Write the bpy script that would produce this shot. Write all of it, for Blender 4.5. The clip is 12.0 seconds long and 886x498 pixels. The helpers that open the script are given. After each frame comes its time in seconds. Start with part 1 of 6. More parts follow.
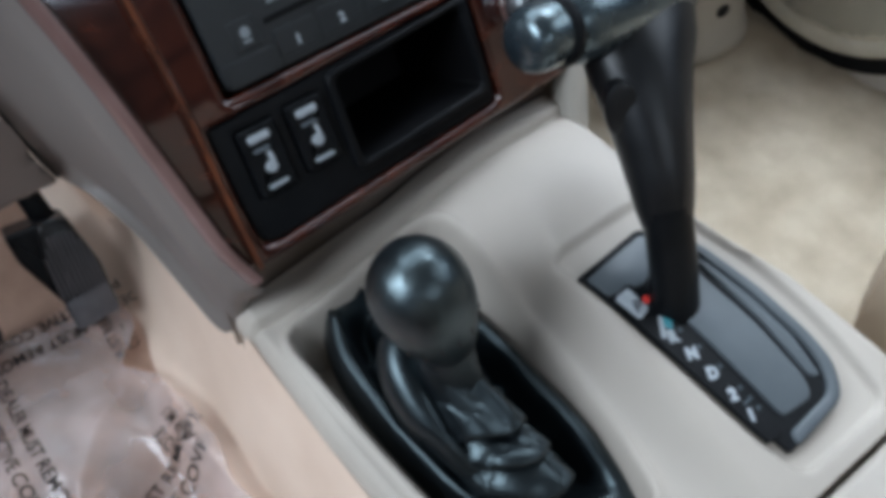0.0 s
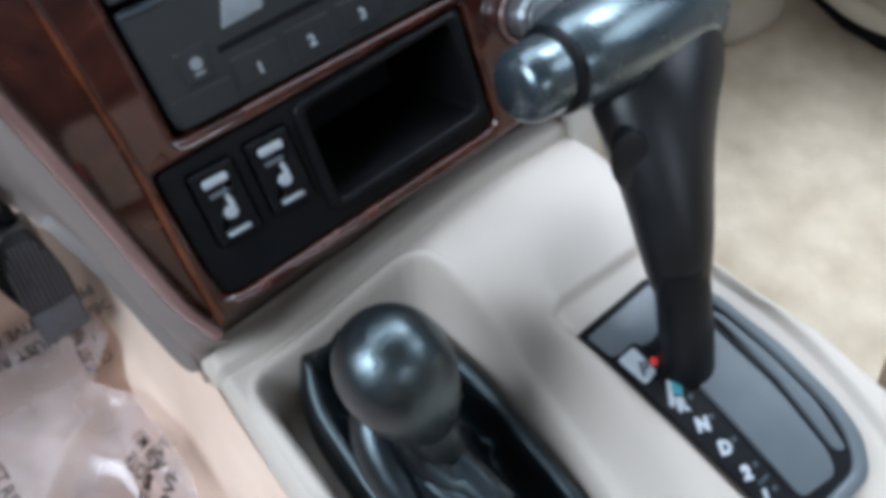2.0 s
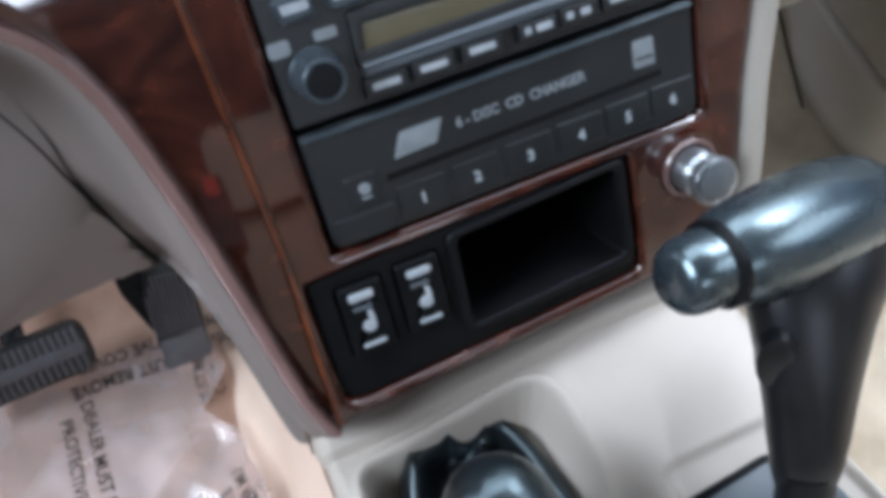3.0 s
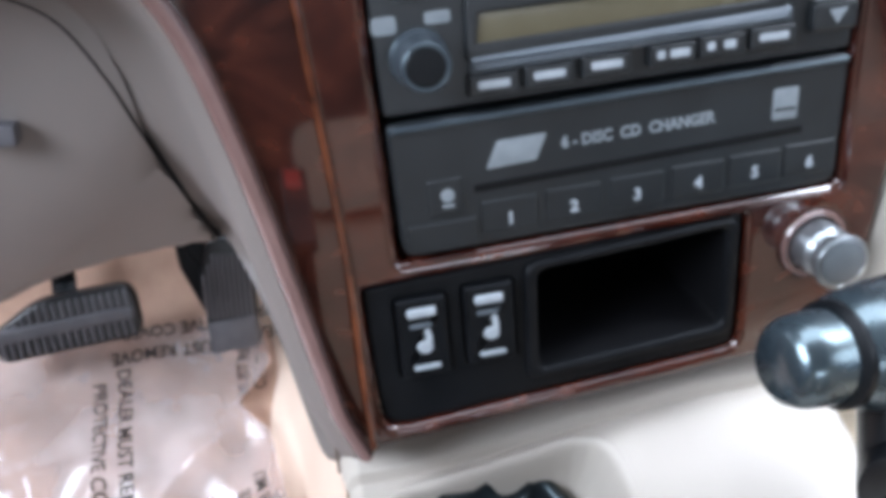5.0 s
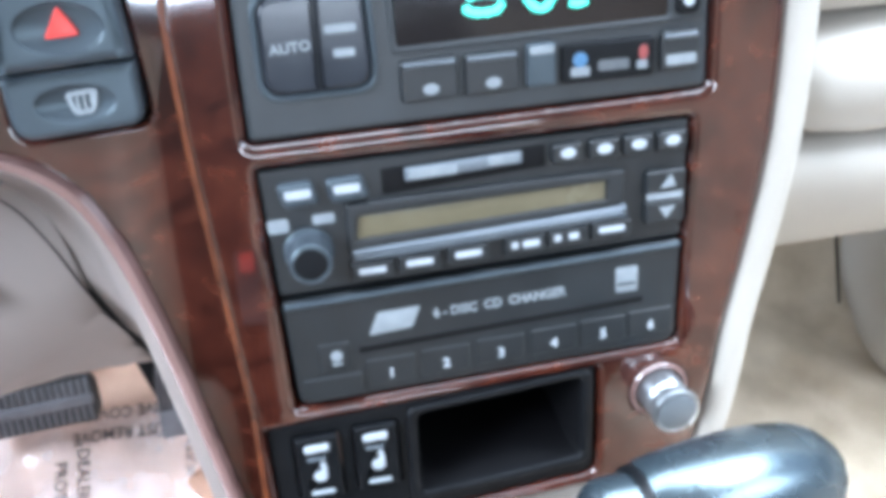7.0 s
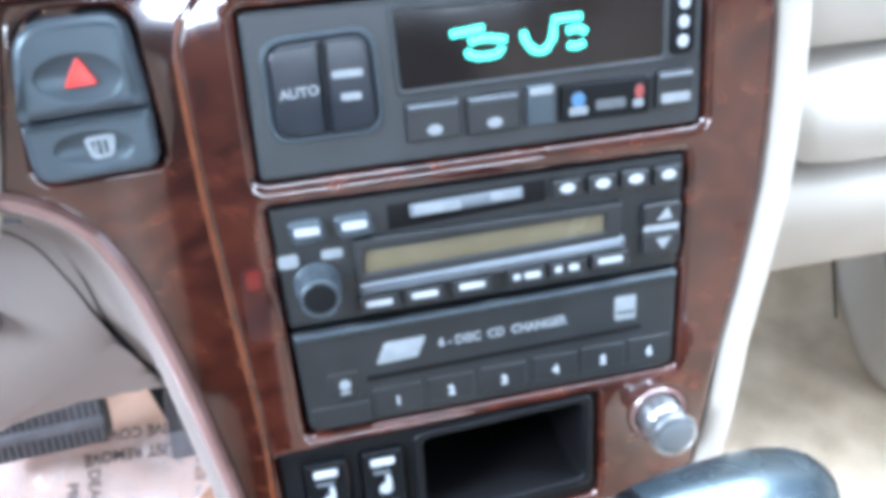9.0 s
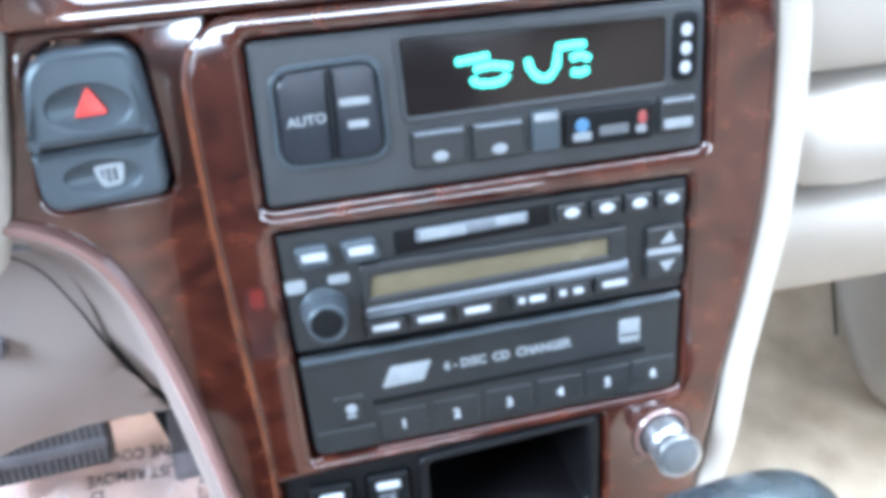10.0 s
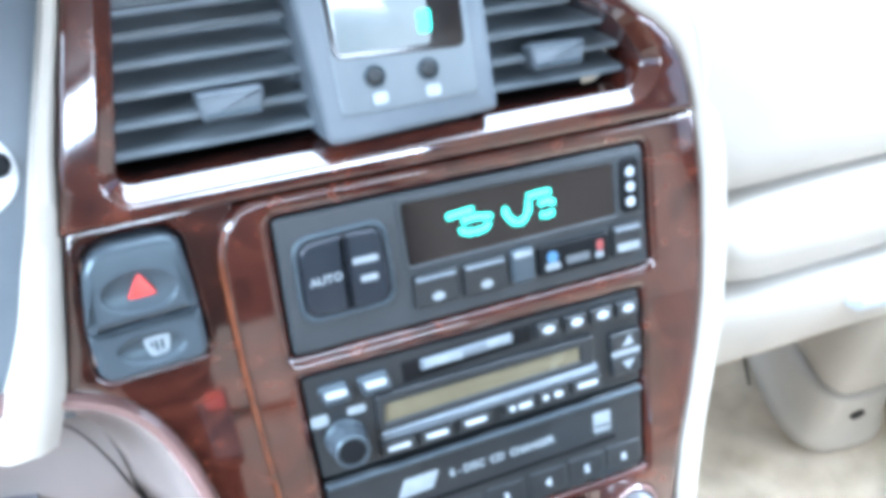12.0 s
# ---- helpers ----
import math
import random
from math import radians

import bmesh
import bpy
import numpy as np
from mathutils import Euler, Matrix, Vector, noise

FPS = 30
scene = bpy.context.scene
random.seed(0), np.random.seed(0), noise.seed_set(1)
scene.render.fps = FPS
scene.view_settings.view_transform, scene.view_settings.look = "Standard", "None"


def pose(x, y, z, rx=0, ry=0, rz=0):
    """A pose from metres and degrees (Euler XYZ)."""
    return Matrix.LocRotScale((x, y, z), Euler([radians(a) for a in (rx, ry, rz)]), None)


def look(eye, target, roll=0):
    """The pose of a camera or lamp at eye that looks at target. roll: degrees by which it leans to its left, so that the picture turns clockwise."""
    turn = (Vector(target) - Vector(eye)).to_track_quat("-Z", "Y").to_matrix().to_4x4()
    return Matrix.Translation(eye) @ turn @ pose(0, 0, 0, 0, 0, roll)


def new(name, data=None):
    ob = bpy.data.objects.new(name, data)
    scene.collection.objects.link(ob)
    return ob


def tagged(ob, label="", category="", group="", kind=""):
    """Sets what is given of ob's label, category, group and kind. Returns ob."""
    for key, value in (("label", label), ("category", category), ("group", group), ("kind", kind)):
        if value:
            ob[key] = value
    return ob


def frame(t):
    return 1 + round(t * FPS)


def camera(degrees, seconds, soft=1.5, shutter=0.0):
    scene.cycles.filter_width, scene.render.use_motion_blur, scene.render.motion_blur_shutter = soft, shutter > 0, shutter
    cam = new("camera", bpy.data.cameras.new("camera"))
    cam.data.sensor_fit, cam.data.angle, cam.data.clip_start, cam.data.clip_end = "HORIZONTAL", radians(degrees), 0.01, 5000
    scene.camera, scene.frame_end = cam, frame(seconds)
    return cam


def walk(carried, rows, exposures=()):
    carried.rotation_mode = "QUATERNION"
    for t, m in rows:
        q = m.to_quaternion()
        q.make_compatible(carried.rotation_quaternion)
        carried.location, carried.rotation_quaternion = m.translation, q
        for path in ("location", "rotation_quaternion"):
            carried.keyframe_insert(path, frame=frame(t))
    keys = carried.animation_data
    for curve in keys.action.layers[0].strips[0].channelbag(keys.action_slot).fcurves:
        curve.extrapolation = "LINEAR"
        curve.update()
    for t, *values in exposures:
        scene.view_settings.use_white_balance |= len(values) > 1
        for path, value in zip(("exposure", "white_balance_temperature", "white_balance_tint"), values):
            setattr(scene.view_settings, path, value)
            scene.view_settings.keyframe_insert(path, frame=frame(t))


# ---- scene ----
cam = camera(52.9, 12.0, soft=5.5)
PATH = [
    (0, pose(-0.1993, -0.3276, 0.6426, 41.887, 3.043, -38.096)),
    (0.2, pose(-0.1646, -0.3039, 0.6206, 38.177, 2.886, -37.705)),
    (0.5, pose(-0.1303, -0.2880, 0.5739, 34.294, 4.170, -38.066)),
    (0.7, pose(-0.1215, -0.2783, 0.5588, 32.697, 4.927, -37.835)),
    (1, pose(-0.1236, -0.2692, 0.5550, 32.365, 4.514, -37.215)),
    (1.2, pose(-0.1306, -0.2687, 0.5601, 32.499, 3.767, -37.485)),
    (1.5, pose(-0.1397, -0.2812, 0.5762, 33.545, 3.348, -38.499)),
    (1.7, pose(-0.1389, -0.2856, 0.5969, 34.869, 3.533, -38.859)),
    (2, pose(-0.1397, -0.2779, 0.6391, 37.502, 3.380, -36.315)),
    (2.2, pose(-0.1308, -0.2602, 0.6552, 37.629, 4.533, -33.670)),
    (2.5, pose(-0.1242, -0.2493, 0.6580, 37.205, 4.149, -30.003)),
    (2.7, pose(-0.1204, -0.2478, 0.6706, 37.222, 2.660, -28.354)),
    (3, pose(-0.1290, -0.2300, 0.6809, 37.618, 2.149, -24.310)),
    (3.2, pose(-0.1254, -0.2144, 0.6537, 37.408, 1.925, -20.937)),
    (4.8, pose(-0.1272, -0.2027, 0.6021, 39.749, -2.002, -10.883)),
    (5, pose(-0.1232, -0.2119, 0.6481, 40.027, -0.838, -12.789)),
    (5.2, pose(-0.1159, -0.2128, 0.6798, 40.395, -0.140, -13.697)),
    (5.5, pose(-0.1113, -0.1945, 0.7102, 40.868, -0.317, -14.207)),
    (5.7, pose(-0.1097, -0.1857, 0.7186, 40.915, -0.556, -13.340)),
    (6, pose(-0.0968, -0.1870, 0.7233, 40.859, -0.667, -12.927)),
    (6.5, pose(-0.0929, -0.1977, 0.7321, 40.290, -2.425, -12.646)),
    (7, pose(-0.0790, -0.2162, 0.7357, 40.953, -1.765, -12.011)),
    (7.2, pose(-0.0833, -0.2188, 0.7320, 41.217, -2.297, -12.796)),
    (8.8, pose(-0.0895, -0.2210, 0.7428, 42.825, -1.862, -14.087)),
    (9, pose(-0.0809, -0.2159, 0.7526, 41.403, -1.440, -12.293)),
    (9.2, pose(-0.0829, -0.2159, 0.7519, 41.651, -1.595, -12.435)),
    (9.5, pose(-0.0868, -0.2140, 0.7526, 41.972, -1.794, -12.501)),
    (10, pose(-0.0842, -0.2136, 0.7578, 42.285, -1.422, -12.581)),
    (10.5, pose(-0.0830, -0.2174, 0.7623, 43.010, -1.611, -12.658)),
    (11, pose(-0.0828, -0.2183, 0.7757, 43.666, -1.174, -12.509)),
    (11.2, pose(-0.0821, -0.2128, 0.7855, 42.631, -1.612, -12.740)),
    (11.5, pose(-0.0946, -0.2248, 0.7944, 45.467, -1.464, -14.944)),
    (11.7, pose(-0.1152, -0.2226, 0.8036, 47.517, -1.552, -16.481)),
    (12, pose(-0.1367, -0.2162, 0.8218, 46.468, -2.632, -21.290)),
]
walk(cam, PATH, [(0.0, -1.3, 6250, 8), (0.5, -1.0, 6150, 8), (1.0, -0.9, 6100, 9), (1.5, -0.85, 6100, 9), (2.5, -0.8, 6200, 10), (3.2, -0.65, 6200, 11), (4.8, -0.35, 6250, 13), (5.5, 0.05, 6150, 9), (6.5, 0.58, 6050, 9), (7.2, 0.80, 5950, 9), (9.0, 0.96, 5820, 9), (11.0, 1.06, 5780, 8), (12.0, 1.28, 5630, 6)])

# ---- light ----
world = bpy.data.worlds.new("sky")
scene.world = world
world.use_nodes = True
wn = world.node_tree.nodes
sky = wn.new("ShaderNodeTexSky")
sky.sky_type, sky.sun_disc = "NISHITA", False
sky.sun_elevation, sky.sun_rotation = radians(48), radians(200)
wn["Background"].inputs["Strength"].default_value = 0.15
world.node_tree.links.new(sky.outputs["Color"], wn["Background"].inputs["Color"])

sun = new("sun", bpy.data.lights.new("sun", "SUN"))
sun.data.energy, sun.data.angle, sun.data.color = 1.0, radians(12), (1.0, 0.96, 0.9)
sun.matrix_world = look((-1.0, -2.4, 3.0), (0, 0, 0))


def window_light(name, eye, target, wide, high, watts, spread=180, color=(0.88, 0.97, 1.08)):
    """Skylight that comes in through one window opening."""
    lamp = bpy.data.lights.new(name, "AREA")
    lamp.shape, lamp.size, lamp.size_y, lamp.energy, lamp.color = "RECTANGLE", wide, high, watts, color
    lamp.spread = radians(spread)
    ob = new(name, lamp)
    ob.matrix_world = look(eye, target)
    return ob


window_light("window_light_driver", (-0.78, -0.06, 0.90), (-0.24, -0.04, 0.12), 0.60, 0.42, 8.6, 100)
window_light("window_light_passenger", (0.62, -0.03, 0.97), (0.36, -0.15, 0.10), 0.46, 0.32, 5.2, 60)
window_light("windshield_light", (0.0, 0.34, 0.97), (0.0, -0.15, 0.43), 1.50, 0.78, 27.0)
window_light("rear_door_light", (0.74, -0.46, 0.97), (0.0, -0.03, 0.27), 0.50, 0.34, 0.8, 76)
window_light("rear_window_light", (0.0, -1.50, 1.09), (0.0, 0.0, 0.60), 1.0, 0.09, 5.5)

# ---- frames of reference ----
LEAN, BASE = radians(25), 0.40
SN, CS = math.sin(LEAN), math.cos(LEAN)
# face coordinates: u to the right, v up the slope of the dash, w out of it
FACE = Matrix(((1, 0, 0, 0), (0, SN, -CS, 0), (0, CS, SN, BASE), (0, 0, 0, 1)))
WORLD = Matrix.Identity(4)
SLOPE = 0.383          # fall of the console's top towards the rear


def top_z(y):
    return 0.2914 + SLOPE * (y + 0.129)


# ---- materials ----
def material(name, low, high, rough=0.5, scale=40.0, grain=600.0, bump=0.15, metal=0.0, coat=0.0, spec=0.5, detail=4.0, dist=0.001, ior=1.5):
    m = bpy.data.materials.new(name)
    m.use_nodes = True
    nt = m.node_tree
    b = nt.nodes["Principled BSDF"]
    tc = nt.nodes.new("ShaderNodeTexCoord")
    n1 = nt.nodes.new("ShaderNodeTexNoise")
    n1.inputs["Scale"].default_value, n1.inputs["Detail"].default_value = scale, detail
    nt.links.new(tc.outputs["Object"], n1.inputs["Vector"])
    ramp = nt.nodes.new("ShaderNodeValToRGB")
    ramp.color_ramp.elements[0].position, ramp.color_ramp.elements[1].position = 0.3, 0.7
    ramp.color_ramp.elements[0].color, ramp.color_ramp.elements[1].color = (*low, 1), (*high, 1)
    nt.links.new(n1.outputs["Fac"], ramp.inputs["Fac"])
    nt.links.new(ramp.outputs["Color"], b.inputs["Base Color"])
    n2 = nt.nodes.new("ShaderNodeTexNoise")
    n2.inputs["Scale"].default_value, n2.inputs["Detail"].default_value = grain, 3.0
    nt.links.new(tc.outputs["Object"], n2.inputs["Vector"])
    bp = nt.nodes.new("ShaderNodeBump")
    bp.inputs["Strength"].default_value, bp.inputs["Distance"].default_value = bump, dist
    nt.links.new(n2.outputs["Fac"], bp.inputs["Height"])
    nt.links.new(bp.outputs["Normal"], b.inputs["Normal"])
    mr = nt.nodes.new("ShaderNodeMapRange")
    mr.inputs["To Min"].default_value, mr.inputs["To Max"].default_value = max(0.02, rough - 0.07), rough + 0.07
    nt.links.new(n1.outputs["Fac"], mr.inputs["Value"])
    nt.links.new(mr.outputs["Result"], b.inputs["Roughness"])
    b.inputs["Metallic"].default_value = metal
    b.inputs["Coat Weight"].default_value = coat
    b.inputs["Coat Roughness"].default_value = 0.05
    b.inputs["IOR"].default_value = ior
    b.inputs["Specular IOR Level"].default_value = spec
    return m


def wood_material():
    m = bpy.data.materials.new("burl_wood")
    m.use_nodes = True
    nt = m.node_tree
    b = nt.nodes["Principled BSDF"]
    tc = nt.nodes.new("ShaderNodeTexCoord")
    mp = nt.nodes.new("ShaderNodeMapping")
    mp.inputs["Scale"].default_value = (0.8, 1.0, 1.0)
    nt.links.new(tc.outputs["Object"], mp.inputs["Vector"])
    burl = nt.nodes.new("ShaderNodeTexNoise")
    burl.inputs["Scale"].default_value, burl.inputs["Detail"].default_value, burl.inputs["Distortion"].default_value = 24.0, 6.0, 3.2
    nt.links.new(mp.outputs["Vector"], burl.inputs["Vector"])
    fine = nt.nodes.new("ShaderNodeTexNoise")
    fine.inputs["Scale"].default_value, fine.inputs["Detail"].default_value, fine.inputs["Distortion"].default_value = 170.0, 5.0, 1.0
    nt.links.new(mp.outputs["Vector"], fine.inputs["Vector"])
    mix = nt.nodes.new("ShaderNodeMix")
    mix.inputs["Factor"].default_value = 0.2
    nt.links.new(burl.outputs["Fac"], mix.inputs["A"])
    nt.links.new(fine.outputs["Fac"], mix.inputs["B"])
    ramp = nt.nodes.new("ShaderNodeValToRGB")
    e = ramp.color_ramp.elements
    e[0].position, e[0].color = 0.34, (0.016, 0.0030, 0.0020, 1)
    e[1].position, e[1].color = 0.72, (0.086, 0.0215, 0.0110, 1)
    mid = e.new(0.5)
    mid.color = (0.040, 0.0085, 0.0050, 1)
    nt.links.new(mix.outputs["Result"], ramp.inputs["Fac"])
    nt.links.new(ramp.outputs["Color"], b.inputs["Base Color"])
    wave = nt.nodes.new("ShaderNodeTexNoise")
    wave.inputs["Scale"].default_value = 18.0
    nt.links.new(tc.outputs["Object"], wave.inputs["Vector"])
    bp = nt.nodes.new("ShaderNodeBump")
    bp.inputs["Strength"].default_value, bp.inputs["Distance"].default_value = 0.02, 0.004
    nt.links.new(wave.outputs["Fac"], bp.inputs["Height"])
    nt.links.new(bp.outputs["Normal"], b.inputs["Coat Normal"])
    b.inputs["Roughness"].default_value = 0.35
    b.inputs["Specular IOR Level"].default_value = 0.06
    b.inputs["Coat Weight"].default_value = 1.0
    b.inputs["Coat IOR"].default_value = 1.85
    b.inputs["Coat Roughness"].default_value = 0.05
    return m


def glow_material(name, color, strength):
    m = bpy.data.materials.new(name)
    m.use_nodes = True
    b = m.node_tree.nodes["Principled BSDF"]
    b.inputs["Base Color"].default_value = (*color, 1)
    b.inputs["Emission Color"].default_value = (*color, 1)
    b.inputs["Emission Strength"].default_value = strength
    return m


def film_material():
    """Clear plastic: mostly see-through, a little milky, with gloss on its creases."""
    m = bpy.data.materials.new("clear_film")
    m.use_nodes = True
    nt = m.node_tree
    nt.nodes.remove(nt.nodes["Principled BSDF"])
    tc = nt.nodes.new("ShaderNodeTexCoord")
    n = nt.nodes.new("ShaderNodeTexNoise")
    n.inputs["Scale"].default_value, n.inputs["Detail"].default_value = 14.0, 3.0
    nt.links.new(tc.outputs["Object"], n.inputs["Vector"])
    haze = nt.nodes.new("ShaderNodeMapRange")
    haze.inputs["From Min"].default_value, haze.inputs["From Max"].default_value = 0.38, 0.70
    haze.inputs["To Min"].default_value, haze.inputs["To Max"].default_value = 0.16, 0.46
    nt.links.new(n.outputs["Fac"], haze.inputs["Value"])
    wr = nt.nodes.new("ShaderNodeTexNoise")
    wr.inputs["Scale"].default_value, wr.inputs["Detail"].default_value, wr.inputs["Distortion"].default_value = 9.0, 3.0, 1.2
    nt.links.new(tc.outputs["Object"], wr.inputs["Vector"])
    bp = nt.nodes.new("ShaderNodeBump")
    bp.inputs["Strength"].default_value, bp.inputs["Distance"].default_value = 0.6, 0.008
    nt.links.new(wr.outputs["Fac"], bp.inputs["Height"])
    clear = nt.nodes.new("ShaderNodeBsdfTransparent")
    clear.inputs["Color"].default_value = (0.97, 0.93, 0.92, 1)
    milky = nt.nodes.new("ShaderNodeBsdfDiffuse")
    milky.inputs["Color"].default_value = (0.86, 0.73, 0.70, 1)
    gloss = nt.nodes.new("ShaderNodeBsdfGlossy")
    gloss.inputs["Roughness"].default_value = 0.2
    nt.links.new(bp.outputs["Normal"], gloss.inputs["Normal"])
    body = nt.nodes.new("ShaderNodeMixShader")
    nt.links.new(haze.outputs["Result"], body.inputs["Fac"])
    nt.links.new(clear.outputs["BSDF"], body.inputs[1])
    nt.links.new(milky.outputs["BSDF"], body.inputs[2])
    fres = nt.nodes.new("ShaderNodeFresnel")
    fres.inputs["IOR"].default_value = 1.5
    nt.links.new(bp.outputs["Normal"], fres.inputs["Normal"])
    both = nt.nodes.new("ShaderNodeMixShader")
    nt.links.new(fres.outputs["Fac"], both.inputs["Fac"])
    nt.links.new(body.outputs["Shader"], both.inputs[1])
    nt.links.new(gloss.outputs["BSDF"], both.inputs[2])
    nt.links.new(both.outputs["Shader"], nt.nodes["Material Output"].inputs["Surface"])
    return m


BEIGE = material("beige_plastic", (0.405, 0.363, 0.317), (0.46, 0.416, 0.363), 0.52, 12, 900, 0.14, spec=0.25)
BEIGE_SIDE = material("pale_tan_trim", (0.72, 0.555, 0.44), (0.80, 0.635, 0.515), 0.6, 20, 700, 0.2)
CREAM = material("cream_dash_vinyl", (0.345, 0.317, 0.274), (0.40, 0.37, 0.325), 0.56, 10, 500, 0.12, spec=0.28)
# grey-beige lowered to include shade from the steering column, which is not modelled
KNEE = material("shaded_grey_beige_plastic", (0.156, 0.135, 0.124), (0.184, 0.160, 0.147), 0.5, 9, 800, 0.10)
LIP = material("dusky_gloss_lip", (0.135, 0.078, 0.070), (0.20, 0.122, 0.112), 0.24, 30, 900, 0.05, coat=0.9)
BLACK = material("black_plastic", (0.004, 0.0046, 0.0056), (0.007, 0.0078, 0.0092), 0.36, 60, 1600, 0.12, spec=0.16)
CHARCOAL = material("charcoal_plastic", (0.0095, 0.0115, 0.013), (0.0135, 0.016, 0.018), 0.38, 50, 1500, 0.12)
GLOSS_KEY = material("gloss_blue_black_key", (0.012, 0.015, 0.021), (0.018, 0.022, 0.029), 0.18, 50, 900, 0.04)
SLATE = material("slate_plastic", (0.036, 0.045, 0.054), (0.048, 0.058, 0.069), 0.30, 50, 1200, 0.10)
HANDLE = material("satin_handle_plastic", (0.014, 0.020, 0.025), (0.024, 0.033, 0.040), 0.27, 45, 1100, 0.06, coat=0.2, ior=2.1)
GRIP = material("black_grip_plastic", (0.0035, 0.004, 0.005), (0.007, 0.008, 0.0095), 0.34, 45, 900, 0.14)
PIT = material("dark_recess", (0.002, 0.002, 0.0025), (0.004, 0.004, 0.005), 0.6, 40, 900, 0.1, spec=0.2)
# beige darkened: the shade of the recess is in this colour
RECESS_SHADE = material("shaded_tan_recess", (0.20, 0.165, 0.14), (0.25, 0.21, 0.18), 0.55, 40, 900, 0.1, spec=0.3)
SMOKED = material("smoked_display", (0.010, 0.008, 0.008), (0.015, 0.012, 0.012), 0.10, 30, 300, 0.02)
GREY = material("grey_console_plastic", (0.10, 0.12, 0.14), (0.13, 0.15, 0.17), 0.35, 40, 900, 0.08)
SLAT = material("satin_grey_slat", (0.15, 0.175, 0.195), (0.18, 0.205, 0.225), 0.32, 40, 900, 0.06)
PANEL = material("climate_panel_plastic", (0.022, 0.026, 0.029), (0.029, 0.034, 0.038), 0.36, 50, 1500, 0.12)
SILVER = material("pale_grey_plastic", (0.30, 0.34, 0.37), (0.36, 0.40, 0.43), 0.35, 60, 900, 0.06)
CHROME = material("brushed_metal", (0.36, 0.39, 0.41), (0.46, 0.49, 0.51), 0.32, 90, 900, 0.05, metal=0.9)
OLIVE = material("olive_lcd", (0.120, 0.104, 0.064), (0.150, 0.132, 0.084), 0.25, 40, 300, 0.03)
PRINT = material("pale_print", (0.33, 0.37, 0.40), (0.42, 0.455, 0.49), 0.5, 200, 900, 0.02)
FAINT = material("faint_print", (0.075, 0.085, 0.095), (0.10, 0.11, 0.12), 0.5, 200, 900, 0.02)
DIM = material("dim_print", (0.19, 0.215, 0.235), (0.25, 0.28, 0.30), 0.5, 200, 900, 0.02)
ORANGE = material("amber_wood_edge", (0.05, 0.014, 0.007), (0.14, 0.040, 0.015), 0.22, 60, 700, 0.05, coat=0.8)
RED = material("red_print", (0.55, 0.035, 0.03), (0.65, 0.05, 0.04), 0.35, 80, 500, 0.02)
TEAL = material("teal_print", (0.03, 0.22, 0.27), (0.04, 0.28, 0.33), 0.4, 80, 500, 0.02)
DULL_RED = material("dull_red_print", (0.22, 0.04, 0.04), (0.28, 0.06, 0.05), 0.5, 80, 500, 0.02)
BLUE = material("blue_print", (0.05, 0.14, 0.26), (0.07, 0.18, 0.32), 0.4, 80, 500, 0.02)
WOOD = wood_material()
LEATHER = material("black_leather", (0.003, 0.0038, 0.005), (0.007, 0.0085, 0.0105), 0.36, 40, 300, 0.20, spec=0.5, ior=1.65)
KNOB = material("worn_knob_leather", (0.002, 0.0025, 0.0035), (0.008, 0.010, 0.012), 0.33, 55, 170, 0.40, spec=0.5, detail=9, ior=2.0)
RUBBER = material("worn_grey_rubber", (0.075, 0.074, 0.084), (0.105, 0.103, 0.115), 0.5, 90, 900, 0.25)
CARPET = material("tan_carpet", (0.42, 0.345, 0.255), (0.62, 0.535, 0.415), 0.95, 24, 1100, 1.0, spec=0.15, detail=8, dist=0.003)
CARPET_PINK = material("driver_carpet", (0.47, 0.295, 0.215), (0.66, 0.44, 0.335), 0.95, 30, 1000, 1.0, spec=0.15, detail=8, dist=0.003)
PLATE = material("satin_slate_plate", (0.078, 0.093, 0.104), (0.094, 0.110, 0.122), 0.42, 50, 1200, 0.06)
GAUGE = material("white_gauge_face", (0.70, 0.72, 0.74), (0.78, 0.80, 0.82), 0.4, 60, 600, 0.02)
GRILLE = material("speaker_mesh", (0.44, 0.41, 0.33), (0.54, 0.50, 0.41), 0.6, 30, 700, 0.3)
CLOTH = material("beige_leather", (0.40, 0.32, 0.24), (0.48, 0.39, 0.30), 0.5, 15, 260, 0.3)
HEADLINER = material("grey_headliner", (0.25, 0.24, 0.225), (0.30, 0.29, 0.27), 0.9, 25, 500, 0.4)
INK = material("brown_ink", (0.026, 0.018, 0.014), (0.04, 0.027, 0.021), 0.6, 90, 400, 0.02)
FILM = film_material()
# the sky's blue in the highlights is put into the specular tint
for sky_tinted in (KNOB, HANDLE, LEATHER, SLATE):
    sky_tinted.node_tree.nodes["Principled BSDF"].inputs["Specular Tint"].default_value = (0.74, 0.94, 1.0, 1)
GLOW = glow_material("teal_display_light", (0.10, 0.85, 0.66), 1.6)
CABIN = material("dim_cabin_trim", (0.040, 0.035, 0.031), (0.06, 0.053, 0.047), 0.7, 6, 300, 0.2)
CLOCK = material("clock_grey_plastic", (0.105, 0.118, 0.127), (0.124, 0.136, 0.146), 0.35, 60, 900, 0.06)
# pale colour for the windshield's reflection in the clock glass
SCREEN_GLARE = material("pale_screen_reflection", (0.20, 0.23, 0.24), (0.28, 0.31, 0.32), 0.15, 20, 300, 0.02, coat=0.5)

# ---- building helpers ----
ORIGIN = {}


def thing(name, place, label, category, group="", kind=""):
    ob = new(name)
    ob.location = place
    ob.empty_display_size = 0.02
    ORIGIN[ob.name] = Vector(place)
    return tagged(ob, label, category, group, kind)


